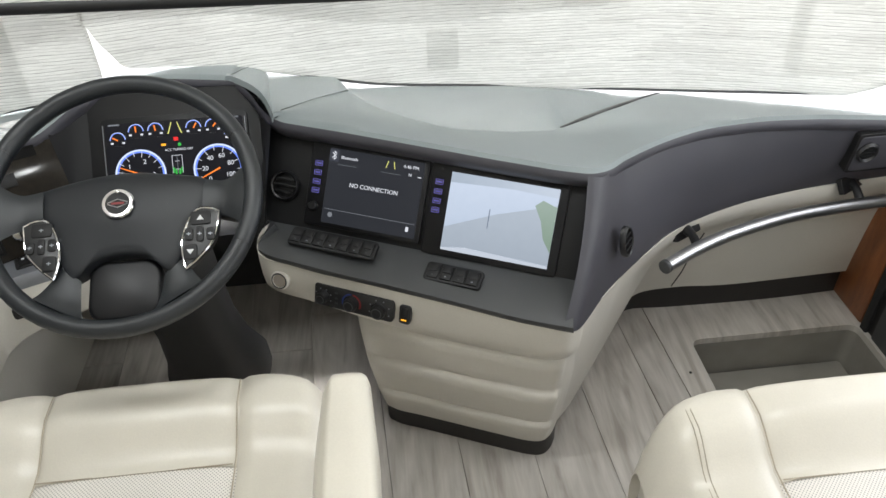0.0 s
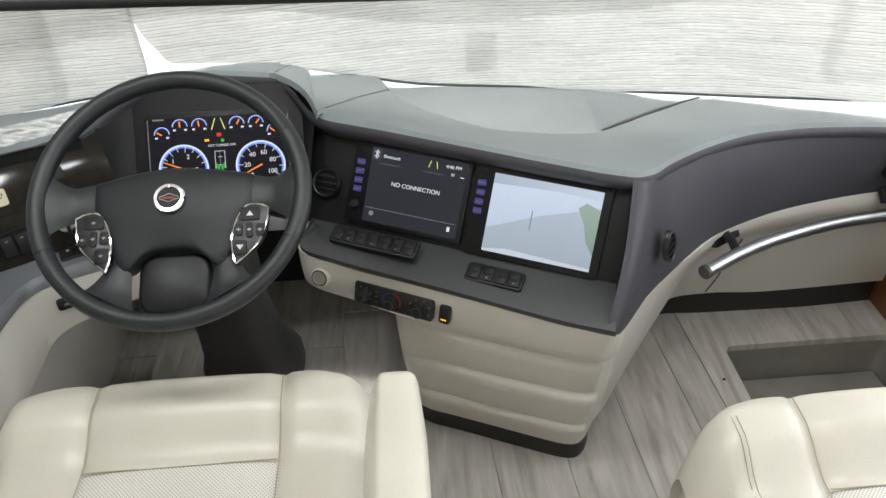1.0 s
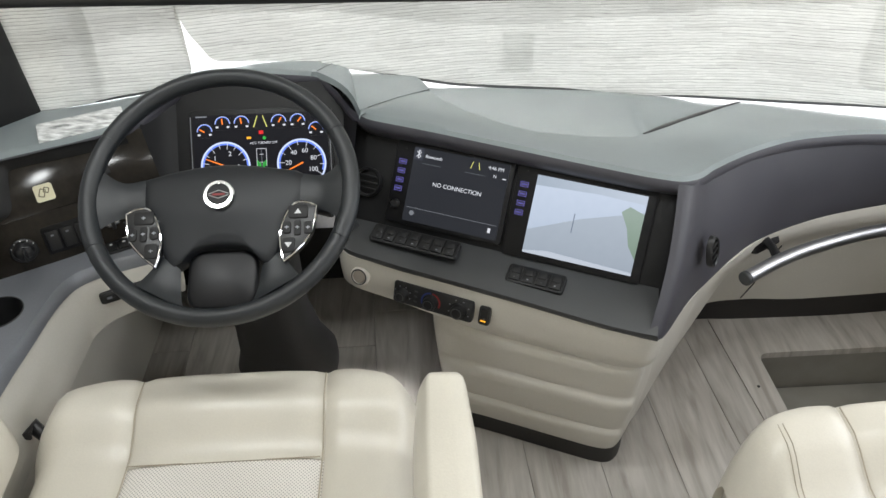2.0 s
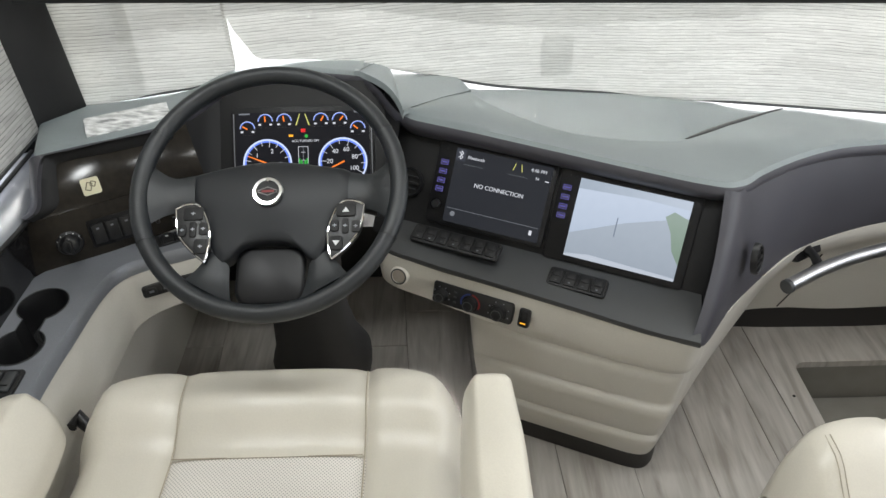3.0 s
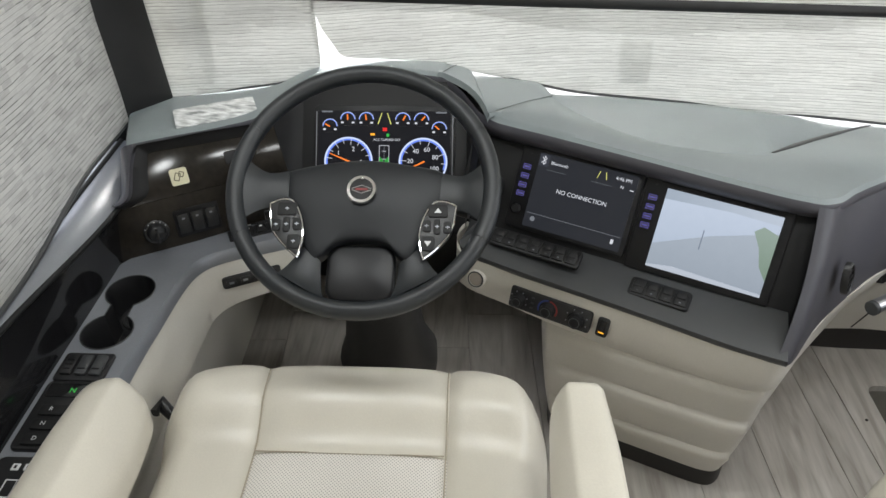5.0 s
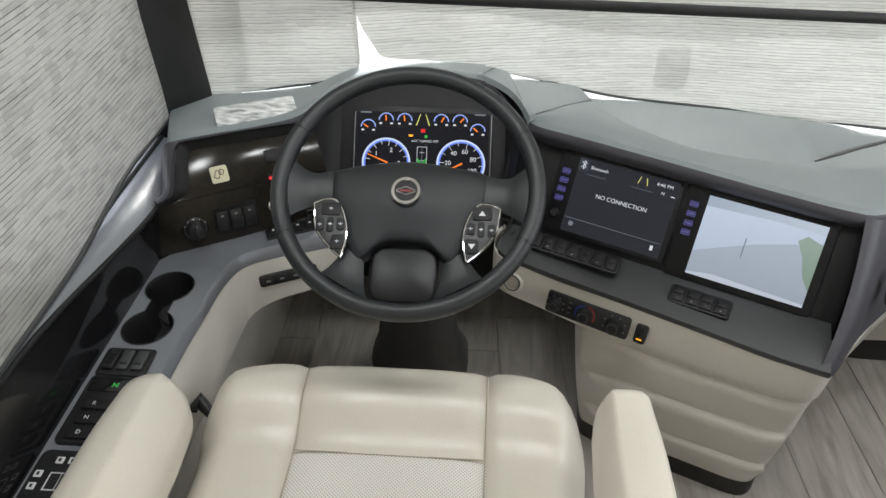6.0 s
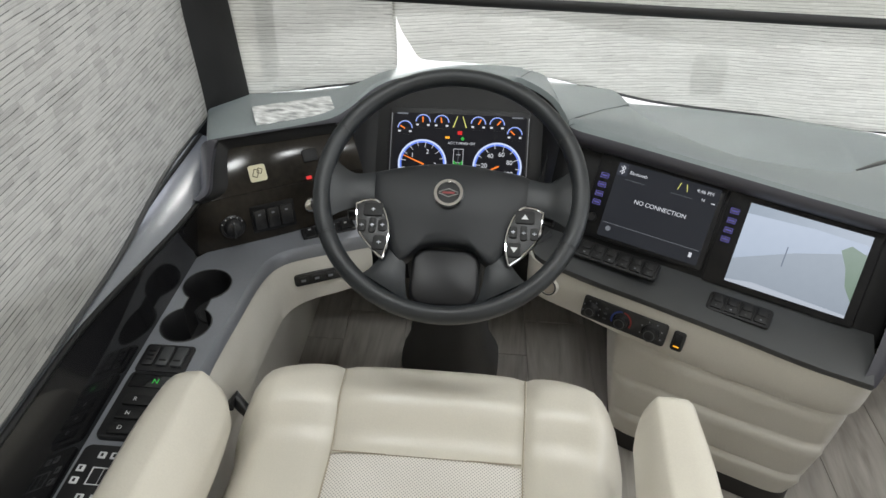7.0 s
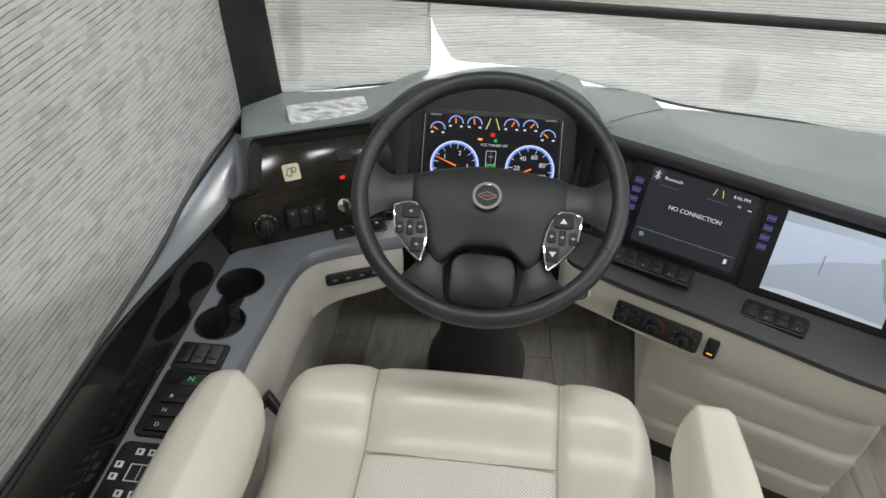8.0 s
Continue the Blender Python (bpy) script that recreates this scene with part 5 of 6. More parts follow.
em = part("emblem_ring", bm, M_CHROME, wheel, "bright chrome emblem ring")
part("emblem_disc", plated(circle(0.0195, 30, -0.002, -0.008), 0.002, 0.0042, WB), M_FASCIA, em)
for sgn in (1, -1):
    bm = bmesh.new()
    tube(bm, [WB @ V(x - 0.002, y * sgn - 0.008, 0.0046) for x, y in ((-0.0165, 0.0012), (0.0, 0.0075), (0.0165, 0.0012))], 0.0008, 6)
    part("emblem_mark", bm, M_STEEL, em, smooth=False)
part("emblem_bar", boxed((-0.0125, -0.0098, 0.004), (0.0085, -0.0062, 0.0050), 0, WB), M_REDP, em)
# tiny chrome dot added as the glint on the emblem ring
bm = bmesh.new()
lathe(bm, [(0.003, 0), (0.003, 0.002), (0.0005, 0.003)], WB @ pose(-0.002, 0.012, 0.006), 10)
part("emblem_glint", bm, M_CHROME, em)
for s in (-1, 1):
    pod = [(s * 0.162, -0.030), (s * 0.145, -0.022), (s * 0.124, -0.024), (s * 0.108, -0.050), (s * 0.100, -0.085), (s * 0.106, -0.124), (s * 0.112, -0.124), (s * 0.136, -0.102), (s * 0.155, -0.075)]
    pp = [(p.x, p.y) for p in spline([(x, y, 0) for x, y in pod + pod[:1]], 3)][:-1]
    PBM = WB @ pose(0, 0, -0.016)
    pod_ob = part("button_pod", plated(pp, -0.014, 0.004, PBM, 0.003), M_BLACK, wheel, "black button pod with chrome edge")
    bm = bmesh.new()
    tube(bm, [PBM @ V(x, y, 0.003) for x, y in pp], 0.0019, 6, True)
    part("chrome_edge", bm, M_CHROME, pod_ob, "chrome edge")
    for bx, by, w, h in ((0.131, -0.040, 0.034, 0.024), (0.148, -0.070, 0.014, 0.022), (0.130, -0.069, 0.012, 0.028), (0.112, -0.068, 0.014, 0.022), (0.115, -0.100, 0.022, 0.026)):
        bt_ = part("button", plated(rrect(w, h, 0.004, 3, s * bx, by), 0.003, 0.0065, PBM, 0.001), M_FASCIA, pod_ob)
        if h > 0.023 and w > 0.02 and s > 0:
            sg = 1 if by > -0.06 else -1
            part("arrow", plated([(s * bx - 0.006, by - 0.004 * sg), (s * bx + 0.006, by - 0.004 * sg), (s * bx, by + 0.005 * sg)][::sg], 0.0064, 0.0072, PBM), M_WHITE, bt_)
        else:
            part("mark", boxed((s * bx - 0.0035, by - 0.0007, 0.0064), (s * bx + 0.0035, by + 0.0007, 0.0072), 0, PBM), M_CONSOLE, bt_)
            part("mark", boxed((s * bx - 0.0007, by - 0.003, 0.0064), (s * bx + 0.0007, by + 0.0025, 0.0072), 0, PBM), M_CONSOLE, bt_)
# column
col = thing("steering_column", (-0.38, 1.5, 0.0), "black steering column with stalk and floor boot", "steering column")
bm = bmesh.new()
rings = []
for x, y, z, rx, ry in ((-0.362, 1.175, 0.800, .055, .04), (-0.365, 1.19, 0.775, .072, .06), (-0.368, 1.21, 0.74, .085, .075), (-0.372, 1.27, 0.62, .09, .08), (-0.376, 1.31, 0.50, .085, .08), (-0.38, 1.35, 0.38, .085, .08), (-0.385, 1.40, 0.25, .10, .09), (-0.385, 1.43, 0.17, .125, .10), (-0.385, 1.44, 0.12, .125, .10), (-0.385, 1.45, 0.08, .07, .08), (-0.385, 1.46, 0.0, .07, .08)):
    rings.append([V(x + rx * math.copysign(abs(math.cos(a)) ** 0.7, math.cos(a)), y + ry * math.copysign(abs(math.sin(a)) ** 0.7, math.sin(a)), z) for a in [6.28318 * k / 28 for k in range(28)]])
loft(bm, rings, True, True, True)
part("shroud", bm, M_RUBBER, col, "black moulded shroud")
for s, b in ((-1, 0.0), (1, 0.01)):
    bm = bmesh.new()
    tube(bm, [V(-0.365 + s * 0.06, 1.19, 0.79), V(-0.365 + s * 0.12, 1.175, 0.785 + b), V(-0.365 + s * 0.185, 1.15, 0.785 + b)], [0.007, 0.006, 0.009], 10)
    part("stalk", bm, M_BLACK, col, "black stalk")

# ---- middle of the dash: displays, switches, heater ----


def head_unit(u0, u1, v0, v1, d, keys, label):
    cx, cy = (u0 + u1) / 2, (v0 + v1) / 2
    o = SB @ V(cx, cy, 0)
    th = thing("touchscreen", tuple(SB @ V(cx, v0, 0)), label, "touchscreen", "dash displays")
    part("bezel", plated(rrect(u1 - u0, v1 - v0, 0.006, 3, cx, cy), -0.006, 0.004, SB, 0.002), M_BEZEL, th)
    for i, ky in enumerate(keys):
        k = part("key", plated(rrect(0.017, 0.011, 0.003, 3, u0 + 0.019, ky), 0.003, 0.005, SB), M_BLACK, th)
        bm = bmesh.new()
        for a, b, c, e in ((-0.008, -0.0055, 0.008, -0.0047), (-0.008, 0.0047, 0.008, 0.0055), (-0.0084, -0.0055, -0.0076, 0.0055), (0.0076, -0.0055, 0.0084, 0.0055)):
            box(bm, (u0 + 0.019 + a, ky + b, 0.0048), (u0 + 0.019 + c, ky + e, 0.0054), 0, SB)
        box(bm, (u0 + 0.0135, ky - 0.0012, 0.0048), (u0 + 0.0245, ky + 0.0012, 0.0054), 0, SB)
        part("key_light", bm, G_VIOLET, k, "violet lit key outline", smooth=False)
    part("sensor_eye", plated(circle(0.003, 10, u0 + 0.020, v1 - 0.016), 0.0035, 0.0045, SB), M_FASCIA, th)
    return th


radio = head_unit(0.0, 0.266, -0.178, 0.002, None, (-0.044, -0.064, -0.084, -0.103), "lit touchscreen radio with dark page reading no connection")
part("display", plated(rrect(0.214, 0.162, 0.002, 2, 0.148, -0.088), 0.003, 0.0052, SB), G_SCREEN, radio)
bm = bmesh.new()
lathe(bm, [(0.0105, 0.0), (0.0105, 0.006), (0.008, 0.009), (0.0005, 0.009)], SB @ pose(0.019, -0.137, 0.004), 20)
kn = part("volume_knob", bm, M_BLACK, radio)
ring_part(0.019, -0.137, 0.0095, 0.0112, 100, 250, 0.0128, SB, M_CHROME, kn, "chrome_arc", 14)
lettering("message", "NO CONNECTION", 0.0128, SB @ pose(0.150, -0.080, 0.0056), G_WHITE, radio)
lettering("heading", "Bluetooth", 0.0095, SB @ pose(0.068, -0.024, 0.0056), G_WHITE, radio, "LEFT")
lettering("clock", "4:46 PM", 0.0105, SB @ pose(0.226, -0.021, 0.0056), G_WHITE, radio)
bm = bmesh.new()
for a, b in (((-0.005, 0.006), (0.005, -0.004)), ((0.005, -0.004), (0, -0.009)), ((0, -0.009), (0, 0.009)), ((0, 0.009), (0.005, 0.004)), ((0.005, 0.004), (-0.005, -0.006))):
    tube(bm, [SB @ V(0.052 + a[0], -0.022 + a[1], 0.0054), SB @ V(0.052 + b[0], -0.022 + b[1], 0.0054)], 0.0008, 5)
part("link_symbol", bm, G_WHITE, radio)
part("symbol_tile", plated(rrect(0.022, 0.026, 0.003, 2, 0.052, -0.022), 0.0045, 0.0053, SB), glow("dim tile", (0.045, 0.05, 0.065), 1.0), radio)
part("rule", boxed((0.045, -0.139, 0.0050), (0.251, -0.1380, 0.0056), 0, SB), G_GREYL, radio)
part("rule", boxed((0.062, -0.0405, 0.0050), (0.105, -0.0398, 0.0056), 0, SB), G_GREYL, radio)
part("rule", boxed((0.160, -0.0405, 0.0050), (0.205, -0.0398, 0.0056), 0, SB), G_GREYL, radio)
for sgn in (-1, 1):
    bm = bmesh.new()
    tube(bm, [SB @ V(0.181 + sgn * 0.010, -0.030, 0.0055), SB @ V(0.181 + sgn * 0.006, -0.015, 0.0055)], 0.0009, 5)
    part("lane_mark", bm, G_YELLOW, radio)
part("menu_symbol", plated(circle(0.0055, 16, 0.060, -0.150), 0.0050, 0.0056, SB), G_GREYL, radio)
part("phone_symbol", boxed((0.2335, -0.156, 0.0050), (0.2395, -0.146, 0.0056), 0, SB), G_WHITE, radio)
lettering("compass", "N", 0.009, SB @ pose(0.226, -0.037, 0.0056), G_WHITE, radio)
part("signal_symbol", boxed((0.243, -0.040, 0.0050), (0.251, -0.038, 0.0056), 0, SB), G_WHITE, radio)

monitor = head_unit(0.272, 0.560, -0.192, 0.004, None, (-0.040, -0.060, -0.080, -0.099), "camera monitor showing a pale view of a road behind the vehicle")
U0, U1, V0, V1 = 0.315, 0.541, -0.178, -0.0145
part("display", plated([(U0, V0), (U1, V0), (U1, V1), (U0, V1)], 0.003, 0.0050, SB), glowing_gradient("pale camera sky", (0.50, 0.59, 0.73), (0.64, 0.73, 0.88), 0.95, 2, 0.60, 0.74), monitor, smooth=False)
part("picture_band", plated([(U0, -0.036), (U0 + 0.13, -0.030), (U1, -0.033), (U1, V1), (U0, V1)], 0.0048, 0.0054, SB), glowing_gradient("grey camera band", (0.42, 0.50, 0.60), (0.62, 0.70, 0.82), 0.9, 0, 0.2, 0.45), monitor, "blue-grey band", smooth=False)
part("picture_road", plated([(U0, V0), (U1, V0), (U1, -0.048), (U0 + 0.105, -0.086), (U0, -0.130)], 0.0048, 0.0056, SB), glowing_gradient("pale camera road", (0.38, 0.44, 0.52), (0.50, 0.57, 0.66), 0.9, 2, 0.57, 0.70), monitor, "pale grey road", smooth=False)
part("picture_verge", plated([(U1, -0.145), (U1, -0.052), (U1 - 0.03, -0.042), (U1 - 0.045, -0.055), (U1 - 0.028, -0.085), (U1 - 0.018, -0.120)], 0.0054, 0.0060, SB), glowing_gradient("green camera verge", (0.22, 0.32, 0.24), (0.36, 0.46, 0.40), 0.9, 2, 0.60, 0.70), monitor, "soft green verge", smooth=False)
part("picture_pole", boxed((U0 + 0.090, -0.118, 0.0056), (U0 + 0.092, -0.078, 0.0061), 0, SB), glow("grey pole", (0.20, 0.24, 0.32), 0.9), monitor)
part("picture_edge", plated([(U0, V0), (U1, V0), (U1, V0 + 0.006), (U0 + 0.05, V0 + 0.012), (U0, V0 + 0.004)], 0.0056, 0.0061, SB), glow("pale edge", (0.62, 0.68, 0.78), 0.9), monitor)


def air_vent(m, r, label, oval=1.0):
    th = thing("air_vent", tuple(m.translation), label, "air vent", "dash air vents")
    bm = bmesh.new()
    mm = m @ Matrix.Diagonal((oval, 1, 1, 1))
    lathe(bm, [(r, -0.004), (r * 1.02, 0.004), (r * 0.92, 0.009), (r * 0.82, 0.007), (r * 0.80, -0.002), (0.0005, -0.003)], mm, 28)
    part("ring", bm, M_BLACK, th)
    for k in range(3):
        y = (k - 1) * r * 0.42
        w = math.sqrt(max(0.01, 0.6 - (y / r) ** 2)) * r
        part("slat", boxed((-w, y - r * 0.07, 0.0), (w, y + r * 0.07, 0.007), 0.001, mm), M_FASCIA, th)
    return th


air_vent(SB @ pose(-0.055, -0.105, 0.0), 0.033, "round black air vent in the dash fascia")
air_vent(basis((0.560, 1.212, 0.615), V(0.62, 0.78, 0.02), V(0.76, -0.62, 0.18)), 0.036, "oval black air vent in the dash end wall", 0.62)
vb = thing("corner_vent", (1.26, 1.50, 0.55), "square black vent box at the dash end", "air vent")
VB = basis((1.262, 1.494, 0.600), V(1, 0.03, 0.0), V(0.03, -0.98, -0.12))
part("housing", plated(rrect(0.15, 0.115, 0.008, 3, 0.015, 0.0), -0.03, 0.004, VB, 0.003), M_FASCIA, vb)
part("face_plate", plated(rrect(0.136, 0.100, 0.008, 3, 0.015, 0.0), 0.003, 0.006, VB, 0.002), M_SIDE, vb)
bm = bmesh.new()
lathe(bm, [(0.027, 0.0), (0.028, 0.006), (0.023, 0.012), (0.019, 0.006), (0.0005, 0.004)], VB @ pose(-0.026, 0.006, 0.004), 24)
part("nozzle", bm, M_BLACK, vb)
for k in range(3):
    part("slat", boxed((-0.044, -0.005 + 0.010 * k, 0.006), (-0.008, -0.001 + 0.010 * k, 0.013), 0.001, VB), M_FASCIA, vb)

# rocker banks on the shelf
SHU, SHN = V(0.91, -0.405, -0.065), V(-0.12, -0.28, 0.95)


def rocker_bank(o, n, pitch, label):
    m = basis(o, SHU, SHN)
    th = thing("switch_bank", tuple(o), label, "switches", "dash switch banks")
    w = n * pitch + 0.008
    part("frame", plated(rrect(w, 0.044, 0.007, 3), -0.004, 0.004, m, 0.002), M_FASCIA, th)
    for i in range(n):
        x = (i - (n - 1) / 2) * pitch
        r = part("rocker", boxed((x - pitch * 0.42, -0.017, 0.002), (x + pitch * 0.42, 0.017, 0.008), 0.002, m), M_FASCIA, th)
        part("ridge", boxed((x - pitch * 0.32, -0.002, 0.0075), (x + pitch * 0.32, 0.013, 0.0105), 0.0015, m), M_FASCIA, r)
        part("mark", boxed((x - 0.002, -0.012, 0.0076), (x + 0.002, -0.0095, 0.0084), 0, m), M_CONSOLE if i % 2 else M_GREY, r)
    return th


rocker_bank((-0.040, 1.314, 0.5975), 7, 0.0275, "black bank of seven rocker switches on the dash shelf")
rocker_bank((0.2045, 1.207, 0.5685), 4, 0.0285, "black bank of four rocker switches on the dash shelf")

# heater controls on the cream band
HB = basis((-0.006, 1.2385, 0.4955), V(0.912, -0.408, -0.045), V(-0.40, -0.88, 0.26))
heat = thing("heater_control", (-0.006, 1.238, 0.47), "black heater control panel with three rotary knobs", "heater control")
part("panel", plated(rrect(0.182, 0.050, 0.006, 3), -0.008, 0.005, HB, 0.002), M_BLACK, heat)
for x, r in ((-0.070, 0.0135), (-0.004, 0.0155), (0.060, 0.0165)):
    bm = bmesh.new()
    lathe(bm, [(r * 1.15, 0.0), (r * 1.15, 0.003), (r, 0.005), (r * 0.9, 0.016), (r * 0.6, 0.0185), (0.0005, 0.0185)], HB @ pose(x, -0.003, 0.004), 24)
    k = part("knob", bm, M_FASCIA, heat)
    ring_part(x, -0.003, r * 0.6, r * 0.72, 0, 360, 0.0229, HB, M_GREY, k, "cap_ring", 24)
    if abs(x + 0.004) < 0.001:
        ring_part(x, -0.003, r * 1.22, r * 1.45, -25, 85, 0.0056, HB, M_REDP, k, "warm_arc", 14)
        ring_part(x, -0.003, r * 1.22, r * 1.45, 95, 205, 0.0056, HB, M_BLUEP, k, "cool_arc", 14)
    else:
        for j in range(6):
            a = radians(-20 + 44 * j)
            part("mark", boxed((x + r * 1.4 * math.cos(a) - 0.0012, -0.003 + r * 1.4 * math.sin(a) - 0.0012, 0.0048), (x + r * 1.4 * math.cos(a) + 0.0012, -0.003 + r * 1.4 * math.sin(a) + 0.0012, 0.0058), 0, HB), M_CONSOLE, k)
for j in range(3):
    part("small_key", boxed((-0.043, 0.010 - 0.012 * j, 0.004), (-0.036, 0.014 - 0.012 * j, 0.006), 0.0005, HB), M_GREY, heat)
EB = basis((0.100, 1.1935, 0.488), V(0.912, -0.408, -0.045), V(-0.40, -0.88, 0.26))
sw = thing("rocker_switch", (0.1, 1.19, 0.46), "black rocker switch with an amber light", "switch")
part("body", plated(rrect(0.025, 0.044, 0.006, 3), -0.006, 0.006, EB, 0.002), M_BLACK, sw)
part("rocker", boxed((-0.008, -0.017, 0.005), (0.008, 0.017, 0.009), 0.002, EB), M_FASCIA, sw)
part("amber_light", boxed((-0.006, -0.012, 0.0085), (0.006, -0.009, 0.0098), 0, EB), G_AMBER, sw)
plug = thing("power_socket", (-0.17, 1.32, 0.52), "round cream capped power socket", "socket")
PBS = basis((-0.163, 1.306, 0.517), V(0.92, -0.38, 0), V(-0.38, -0.88, 0.30))
bm = bmesh.new()
lathe(bm, [(0.022, -0.006), (0.022, 0.003), (0.019, 0.006), (0.016, 0.005), (0.015, 0.003), (0.0005, 0.004)], PBS, 24)
part("cap", bm, M_BEIGE, plug)
bm = bmesh.new()
lathe(bm, [(0.0150, 0.003), (0.0145, 0.0048), (0.0005, 0.0052)], PBS, 20)
part("plug_disc", bm, M_WELL, plug)
ring_part(0, 0, 0.0155, 0.0185, 0, 360, 0.0063, PBS, M_GREY, plug, "dark_ring", 24)

# ---- grab rail on the entry side ----
rail = thing("grab_rail", (1.0, 1.45, 0.45), "curved brushed steel grab rail on black brackets", "grab rail")
bm = bmesh.new()
rp = spline([(0.700, 1.302, 0.460), (0.80, 1.358, 0.460), (0.906, 1.405, 0.458), (1.072, 1.457, 0.454), (1.234, 1.484, 0.450), (1.42, 1.500, 0.447)], 6)
tube(bm, rp, 0.0162, 16)
part("tube", bm, M_STEEL, rail, "brushed steel tube")
bm = bmesh.new()
d = (rp[1] - rp[0]).normalized()
lathe(bm, [(0.0168, -0.004), (0.0168, 0.004), (0.015, 0.006), (0.0005, 0.006)], basis(tuple(rp[0]), V(0, 0, 1).cross(d), -d), 18)
part("end_cap", bm, M_GREY, rail)
for a, b in ((V(0.795, 1.432, 0.462), V(0.800, 1.362, 0.458)), (V(1.275, 1.550, 0.474), V(1.275, 1.490, 0.450))):
    bm = bmesh.new()
    tube(bm, [a, a.lerp(b, 0.5) + V(0, 0, 0.008), b], [0.013, 0.010, 0.012], 12)
    br = part("bracket", bm, M_BLACK, rail, "black bracket")
    part("foot", plated(rrect(0.085, 0.044, 0.005, 3), -0.008, 0.006, basis(tuple(a + V(0, 0.004, 0)), V(0.85, 0.5, 0.0), V(0.4, -0.75, 0.5)), 0.002), M_BLACK, br)

# ---- entry side: wood post and door ----
post = thing("door_post", (1.44, 1.56, 0.0), "red-brown wooden post at the entry", "post")
part("board", boxed((1.425, 1.50, 0.0), (1.468, 1.655, 0.80), 0.006), M_POST, post)
door = thing("entry_door", (1.45, 1.1, -0.42), "dark entry door beside the step well", "door")
part("leaf", boxed((1.430, 0.82, -0.42), (1.466, 1.495, 0.70), 0.006), M_KICK, door)
part("seal", boxed((1.418, 1.462, -0.42), (1.430, 1.49, 0.70), 0.004), M_RUBBER, door, "black rubber seal")
part("inner_panel", boxed((1.424, 0.86, -0.30), (1.431, 1.44, 0.66), 0.003), M_GREY, door)

# ---- seats ----


def seat(arms, label, stitched):
    """A captain's seat: front edge of the cushion at local y = 0.20, its middle at x = 0; made at the driver's place."""
    X, Y = -0.375, 0.86
    th = thing("captain_seat", (X, Y - 0.2, 0.0), label, "seat", "cab seats")

    def top(y):
        return 0.487 + 0.045 * smooth_step(0.0, 0.11, y) - 0.02 * smooth_step(-0.1, -0.5, y)

    def cushion(name, x0, x1, y0, y1, lift, mat, front, crown=0.012, outer=0):
        bm = bmesh.new()
        rings = []
        ny = 22
        for i in range(ny + 1):
            y = y1 + (y0 - y1) * i / ny
            row = []
            w = x1 - x0
            for k in range(13):
                s = k / 12
                x = x0 + w * s
                e = min(s, 1 - s)
                z = top(y) + lift + crown * (1 - (1 - min(1, e / 0.35)) ** 2) - 0.006 * (1 - min(1, e / 0.04)) ** 2
                if outer:
                    so_ = s if outer > 0 else 1 - s
                    z -= 0.115 * max(0, (so_ - 0.58) / 0.42) ** 2.4
                yy = y
                if outer:
                    so_ = s if outer > 0 else 1 - s
                    yy = y - 0.066 * so_ ** 2.5 * smooth_step(-0.05, 0.16, y)
                row.append(V(X + x, Y + yy, z))
            rings.append(row)
        if front:
            first = rings[0]
            lips = []
            for dy, dz in ((0.004, -0.160), (0.016, -0.10), (0.020, -0.06), (0.016, -0.03), (0.008, -0.010)):
                lips.append([p + V(0, dy, dz) for p in first])
            rings = lips + rings
        loft(bm, rings)
        return part(name, bm, mat, th, angle=70)

    cushion("front_cushion", -0.176, 0.169, -0.006, 0.155, 0.0, M_CREAM, True, 0.008)
    cushion("centre_insert", -0.178, 0.171, -0.46, -0.004, -0.0005, M_PERF, False, 0.006)
    cushion("side_bolster", -0.370, -0.171, -0.46, 0.155, 0.0, M_CREAM, True, 0.007, -1)
    cushion("side_bolster", 0.164, 0.346, -0.46, 0.155, 0.0, M_CREAM, True, 0.007, 1)
    # piping between the panels
    for pts in ([V(X - 0.170, Y + y, top(y) + 0.0015) for y in np.linspace(-0.46, 0.151, 24)], [V(X + 0.163, Y + y, top(y) + 0.0015) for y in np.linspace(-0.46, 0.151, 24)],
                [V(X + x, Y - 0.005, top(-0.005) + 0.0065) for x in np.linspace(-0.168, 0.160, 12)]):
        bm = bmesh.new()
        tube(bm, pts, 0.0014, 6)
        part("seam", bm, M_SEAM, th, "tan seam")
    for side in (-1, 1) if stitched else ():
        for off in (0.0, 0.008):
            bm = bmesh.new()
            x = (-0.285 - off) if side < 0 else (0.277 + off)
            tube(bm, [V(X + x, Y + y - 0.035 * smooth_step(-0.05, 0.2, y), top(y) + 0.0078 - 0.25 * off) for y in np.linspace(-0.45, 0.15, 26)], 0.0009, 5)
            part("stitch_line", bm, M_SEAM, th)
    part("skirt", boxed((X - 0.325, Y - 0.46, 0.20), (X + 0.318, Y + 0.15, 0.43), 0.03, None, 3), M_CREAM, th)
    part("pedestal", boxed((X - 0.17, Y - 0.42, 0.0), (X + 0.17, Y - 0.02, 0.21), 0.02), M_KICK, th, "black floor pedestal")
    # back, leaning away behind the cushion
    bm = bmesh.new()
    rings = []
    for k in range(12):
        z = 0.46 + 0.058 * k
        y = Y - 0.46 - 0.25 * k / 11
        w = 0.27 - 0.012 * max(0, k - 5)
        rings.append([V(X - 0.004 + w * math.copysign(abs(math.cos(a)) ** 0.5, math.cos(a)), y + 0.075 * math.copysign(abs(math.sin(a)) ** 0.6, math.sin(a)), z) for a in [6.28318 * j / 28 for j in range(28)]])
    loft(bm, rings, True, True, True)
    part("backrest", bm, M_CREAM, th)
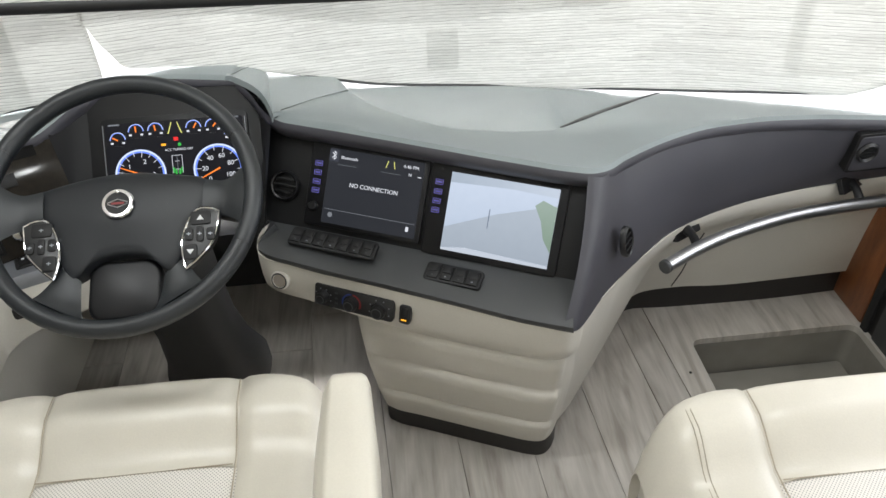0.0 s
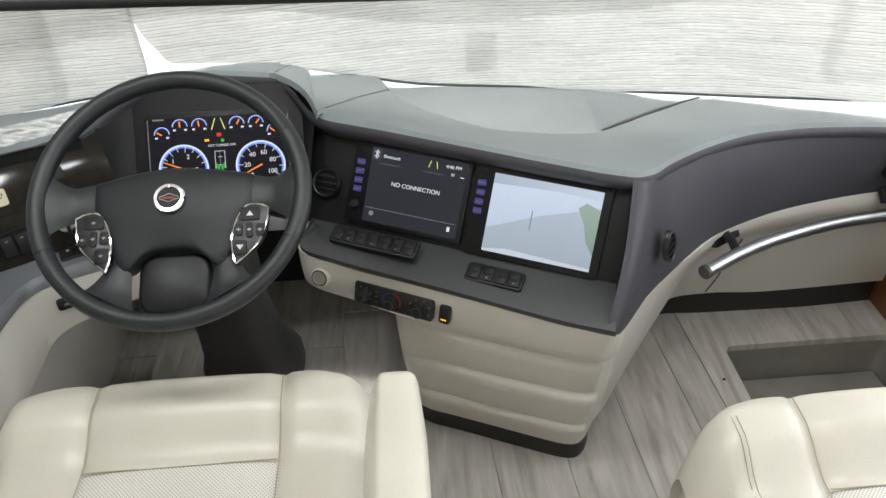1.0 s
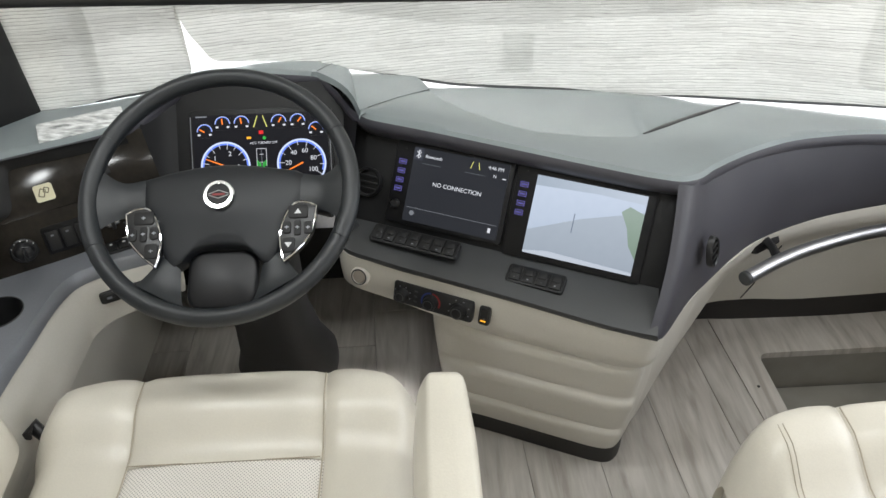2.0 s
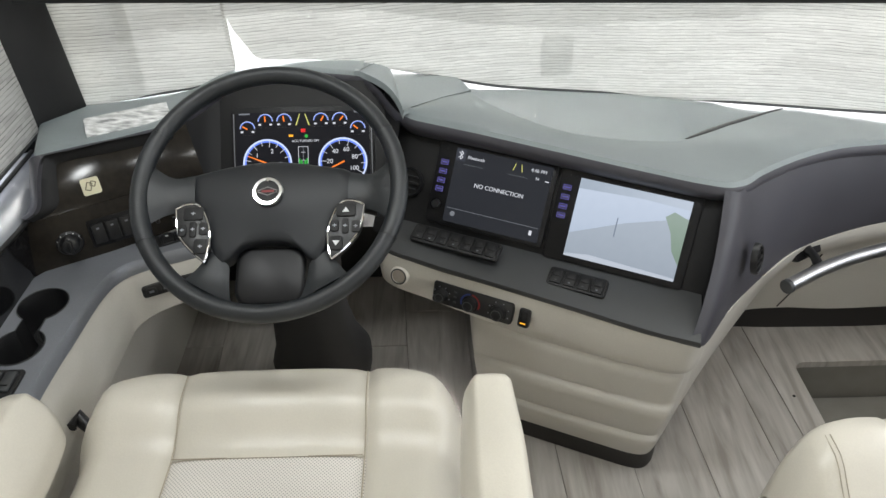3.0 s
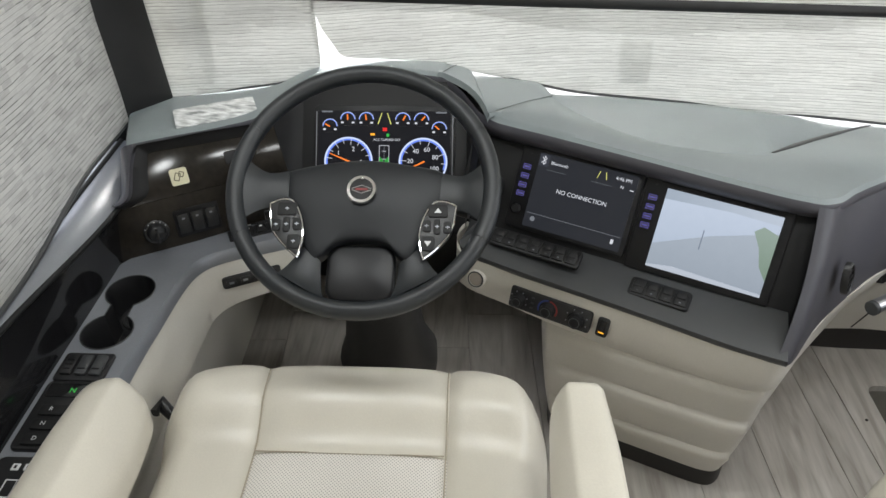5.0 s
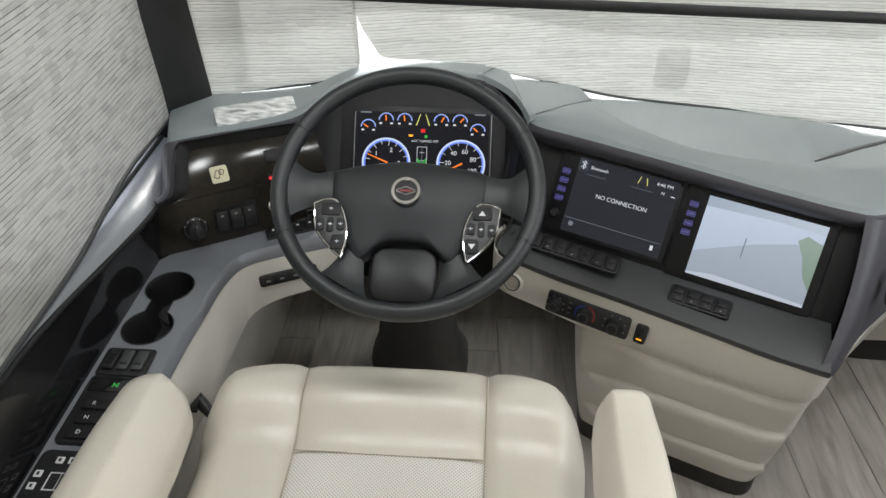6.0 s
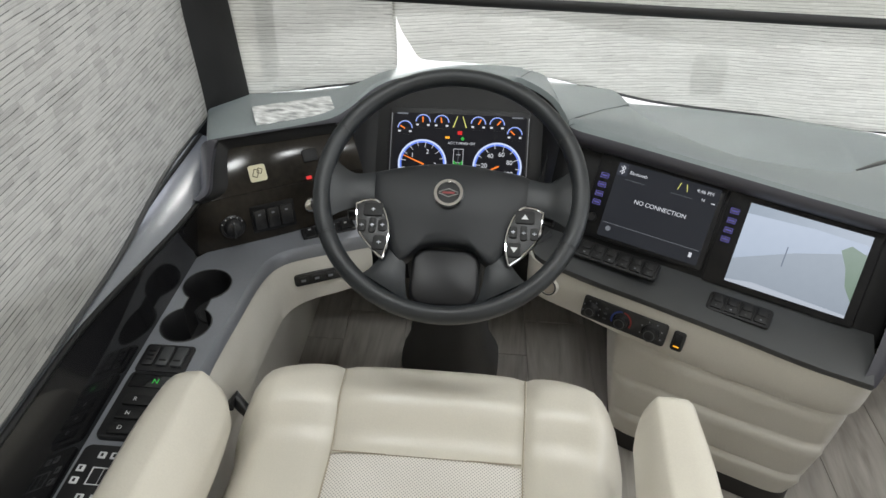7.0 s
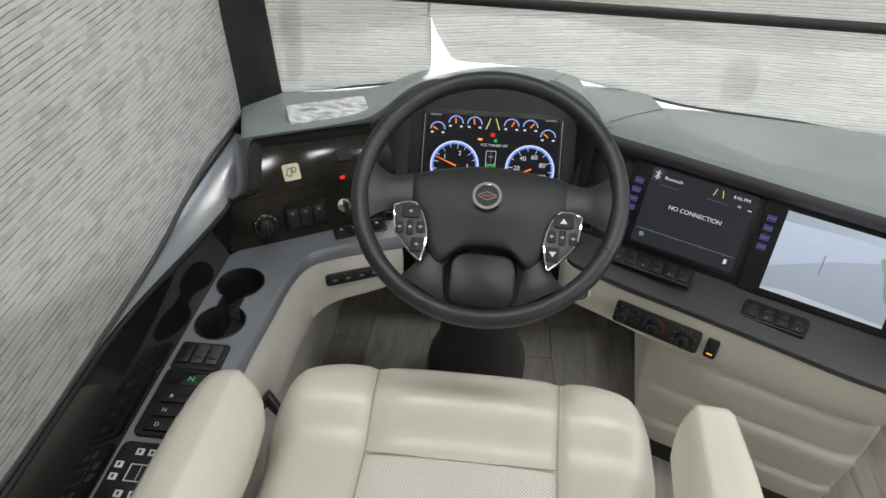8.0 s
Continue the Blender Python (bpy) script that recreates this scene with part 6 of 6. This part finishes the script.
    if arms:
        # cross-sections run round from the outer lower corner; each has one crease along the top
        outer_arm = [(-0.92, -1.0), (-1.0, -0.6), (-1.0, 0.35), (-0.93, 0.66), (-0.78, 0.84), (-0.45, 0.95), (0.05, 1.0), (0.16, 1.0), (0.24, 0.97), (0.55, 0.70), (0.82, 0.36), (0.96, 0.05), (1.0, -0.3), (0.95, -1.0)]
        inner_arm = [(-0.95, -1.0), (-1.0, -0.4), (-0.98, 0.1), (-0.90, 0.42), (-0.72, 0.74), (-0.56, 0.93), (-0.48, 0.985), (-0.38, 1.0), (0.3, 1.0), (0.76, 0.97), (0.92, 0.86), (1.0, 0.6), (1.0, -0.5), (0.95, -1.0)]
        for side, xa, yf, zt, sect in ((-1, -0.395, 0.040, 0.632, outer_arm), (1, 0.370, 0.0, 0.690, inner_arm)):
            bm = bmesh.new()
            rings = []
            for i in range(30):
                t = (i / 29) ** 1.7
                y = yf - 0.50 * t
                rt = 0.11 if side < 0 else 0.05
                f = 0.55 + 0.45 * math.sqrt(max(0.0, 1 - (1 - min(1, t / rt)) ** 2))
                wid = (0.062 if side < 0 else 0.047) * (0.84 + 0.16 * smooth_step(0, 0.3, t)) * f
                hz = 0.06 * (0.55 + 0.45 * f)
                zc = zt - 0.054 - 0.02 * (1 - f) + 0.03 * t
                rings.append([V(X + xa + wid * a, Y + y, zc + hz * b) for a, b in sect])
            loft(bm, rings, True, True, True)
            part("armrest", bm, M_CREAM, th, "cream padded armrest", angle=55)
    return th


driver = seat(True, "cream leather captain's seat with armrests facing the wheel", False)
bm = bmesh.new()
tube(bm, [V(-0.690, 0.945, 0.405), V(-0.735, 0.97, 0.43), V(-0.768, 0.99, 0.452), V(-0.770, 0.965, 0.452)], [0.009, 0.011, 0.015, 0.010], 10)
part("seat_lever", bm, M_BLACK, driver, "black seat adjusting lever")
guest = seat(False, "cream leather captain's seat with folded armrests beside the step well", True)
part("folded_armrest", boxed((-0.725, 0.42, 0.29), (-0.672, 0.985, 0.415), 0.022, None, 3), M_CREAM, guest, "cream folded armrest")
guest.location = (guest.location.x + 1.228, guest.location.y - 0.143, 0.0)

# ---- floor planks ----
PW = 0.181
meshes = {}
rng = random.Random(4)
for i in range(-9, 5):
    x0 = 0.570 + PW * i
    wid = PW
    reach = 1.93
    if 0.70 < x0 < 0.80:
        wid = 0.094
    elif x0 > 0.80:
        x0, reach = x0 - PW + 0.094, 0.79
    y = -2.7 + rng.uniform(-0.22, 0.22)
    while y < reach:
        L = 1.5
        a, b = max(y, -2.38), min(y + L, reach)
        if b - a > 0.05:
            bm = bmesh.new()
            m = Matrix(((1, LEAN_X, 0, 0), (0, 1, 0, 0), (0, 0, 1, 0), (0, 0, 0, 1)))
            xa, xb = x0 + 0.0005, x0 + wid - 0.0005
            lox = xa + LEAN_X * (b - 1.2)
            if lox > -1.02:
                q = [(xa, a + 0.001), (xb, a + 0.001), (xb, b - 0.001), (xa, b - 0.001)]
                rings = [[V(x + LEAN_X * (yy - 1.2), yy, -0.012) for x, yy in q], [V(x + LEAN_X * (yy - 1.2), yy, -0.0012) for x, yy in q],
                         [V(x + LEAN_X * (yy - 1.2) + (0.0009 if x == xa else -0.0009), yy + (0.0009 if yy < (a + b) / 2 else -0.0009), 0.0) for x, yy in q]]
                loft(bm, rings, True, True, True)
                part("plank", bm, M_PLANK, floor, smooth=False)
            else:
                bm.free()
        y += L
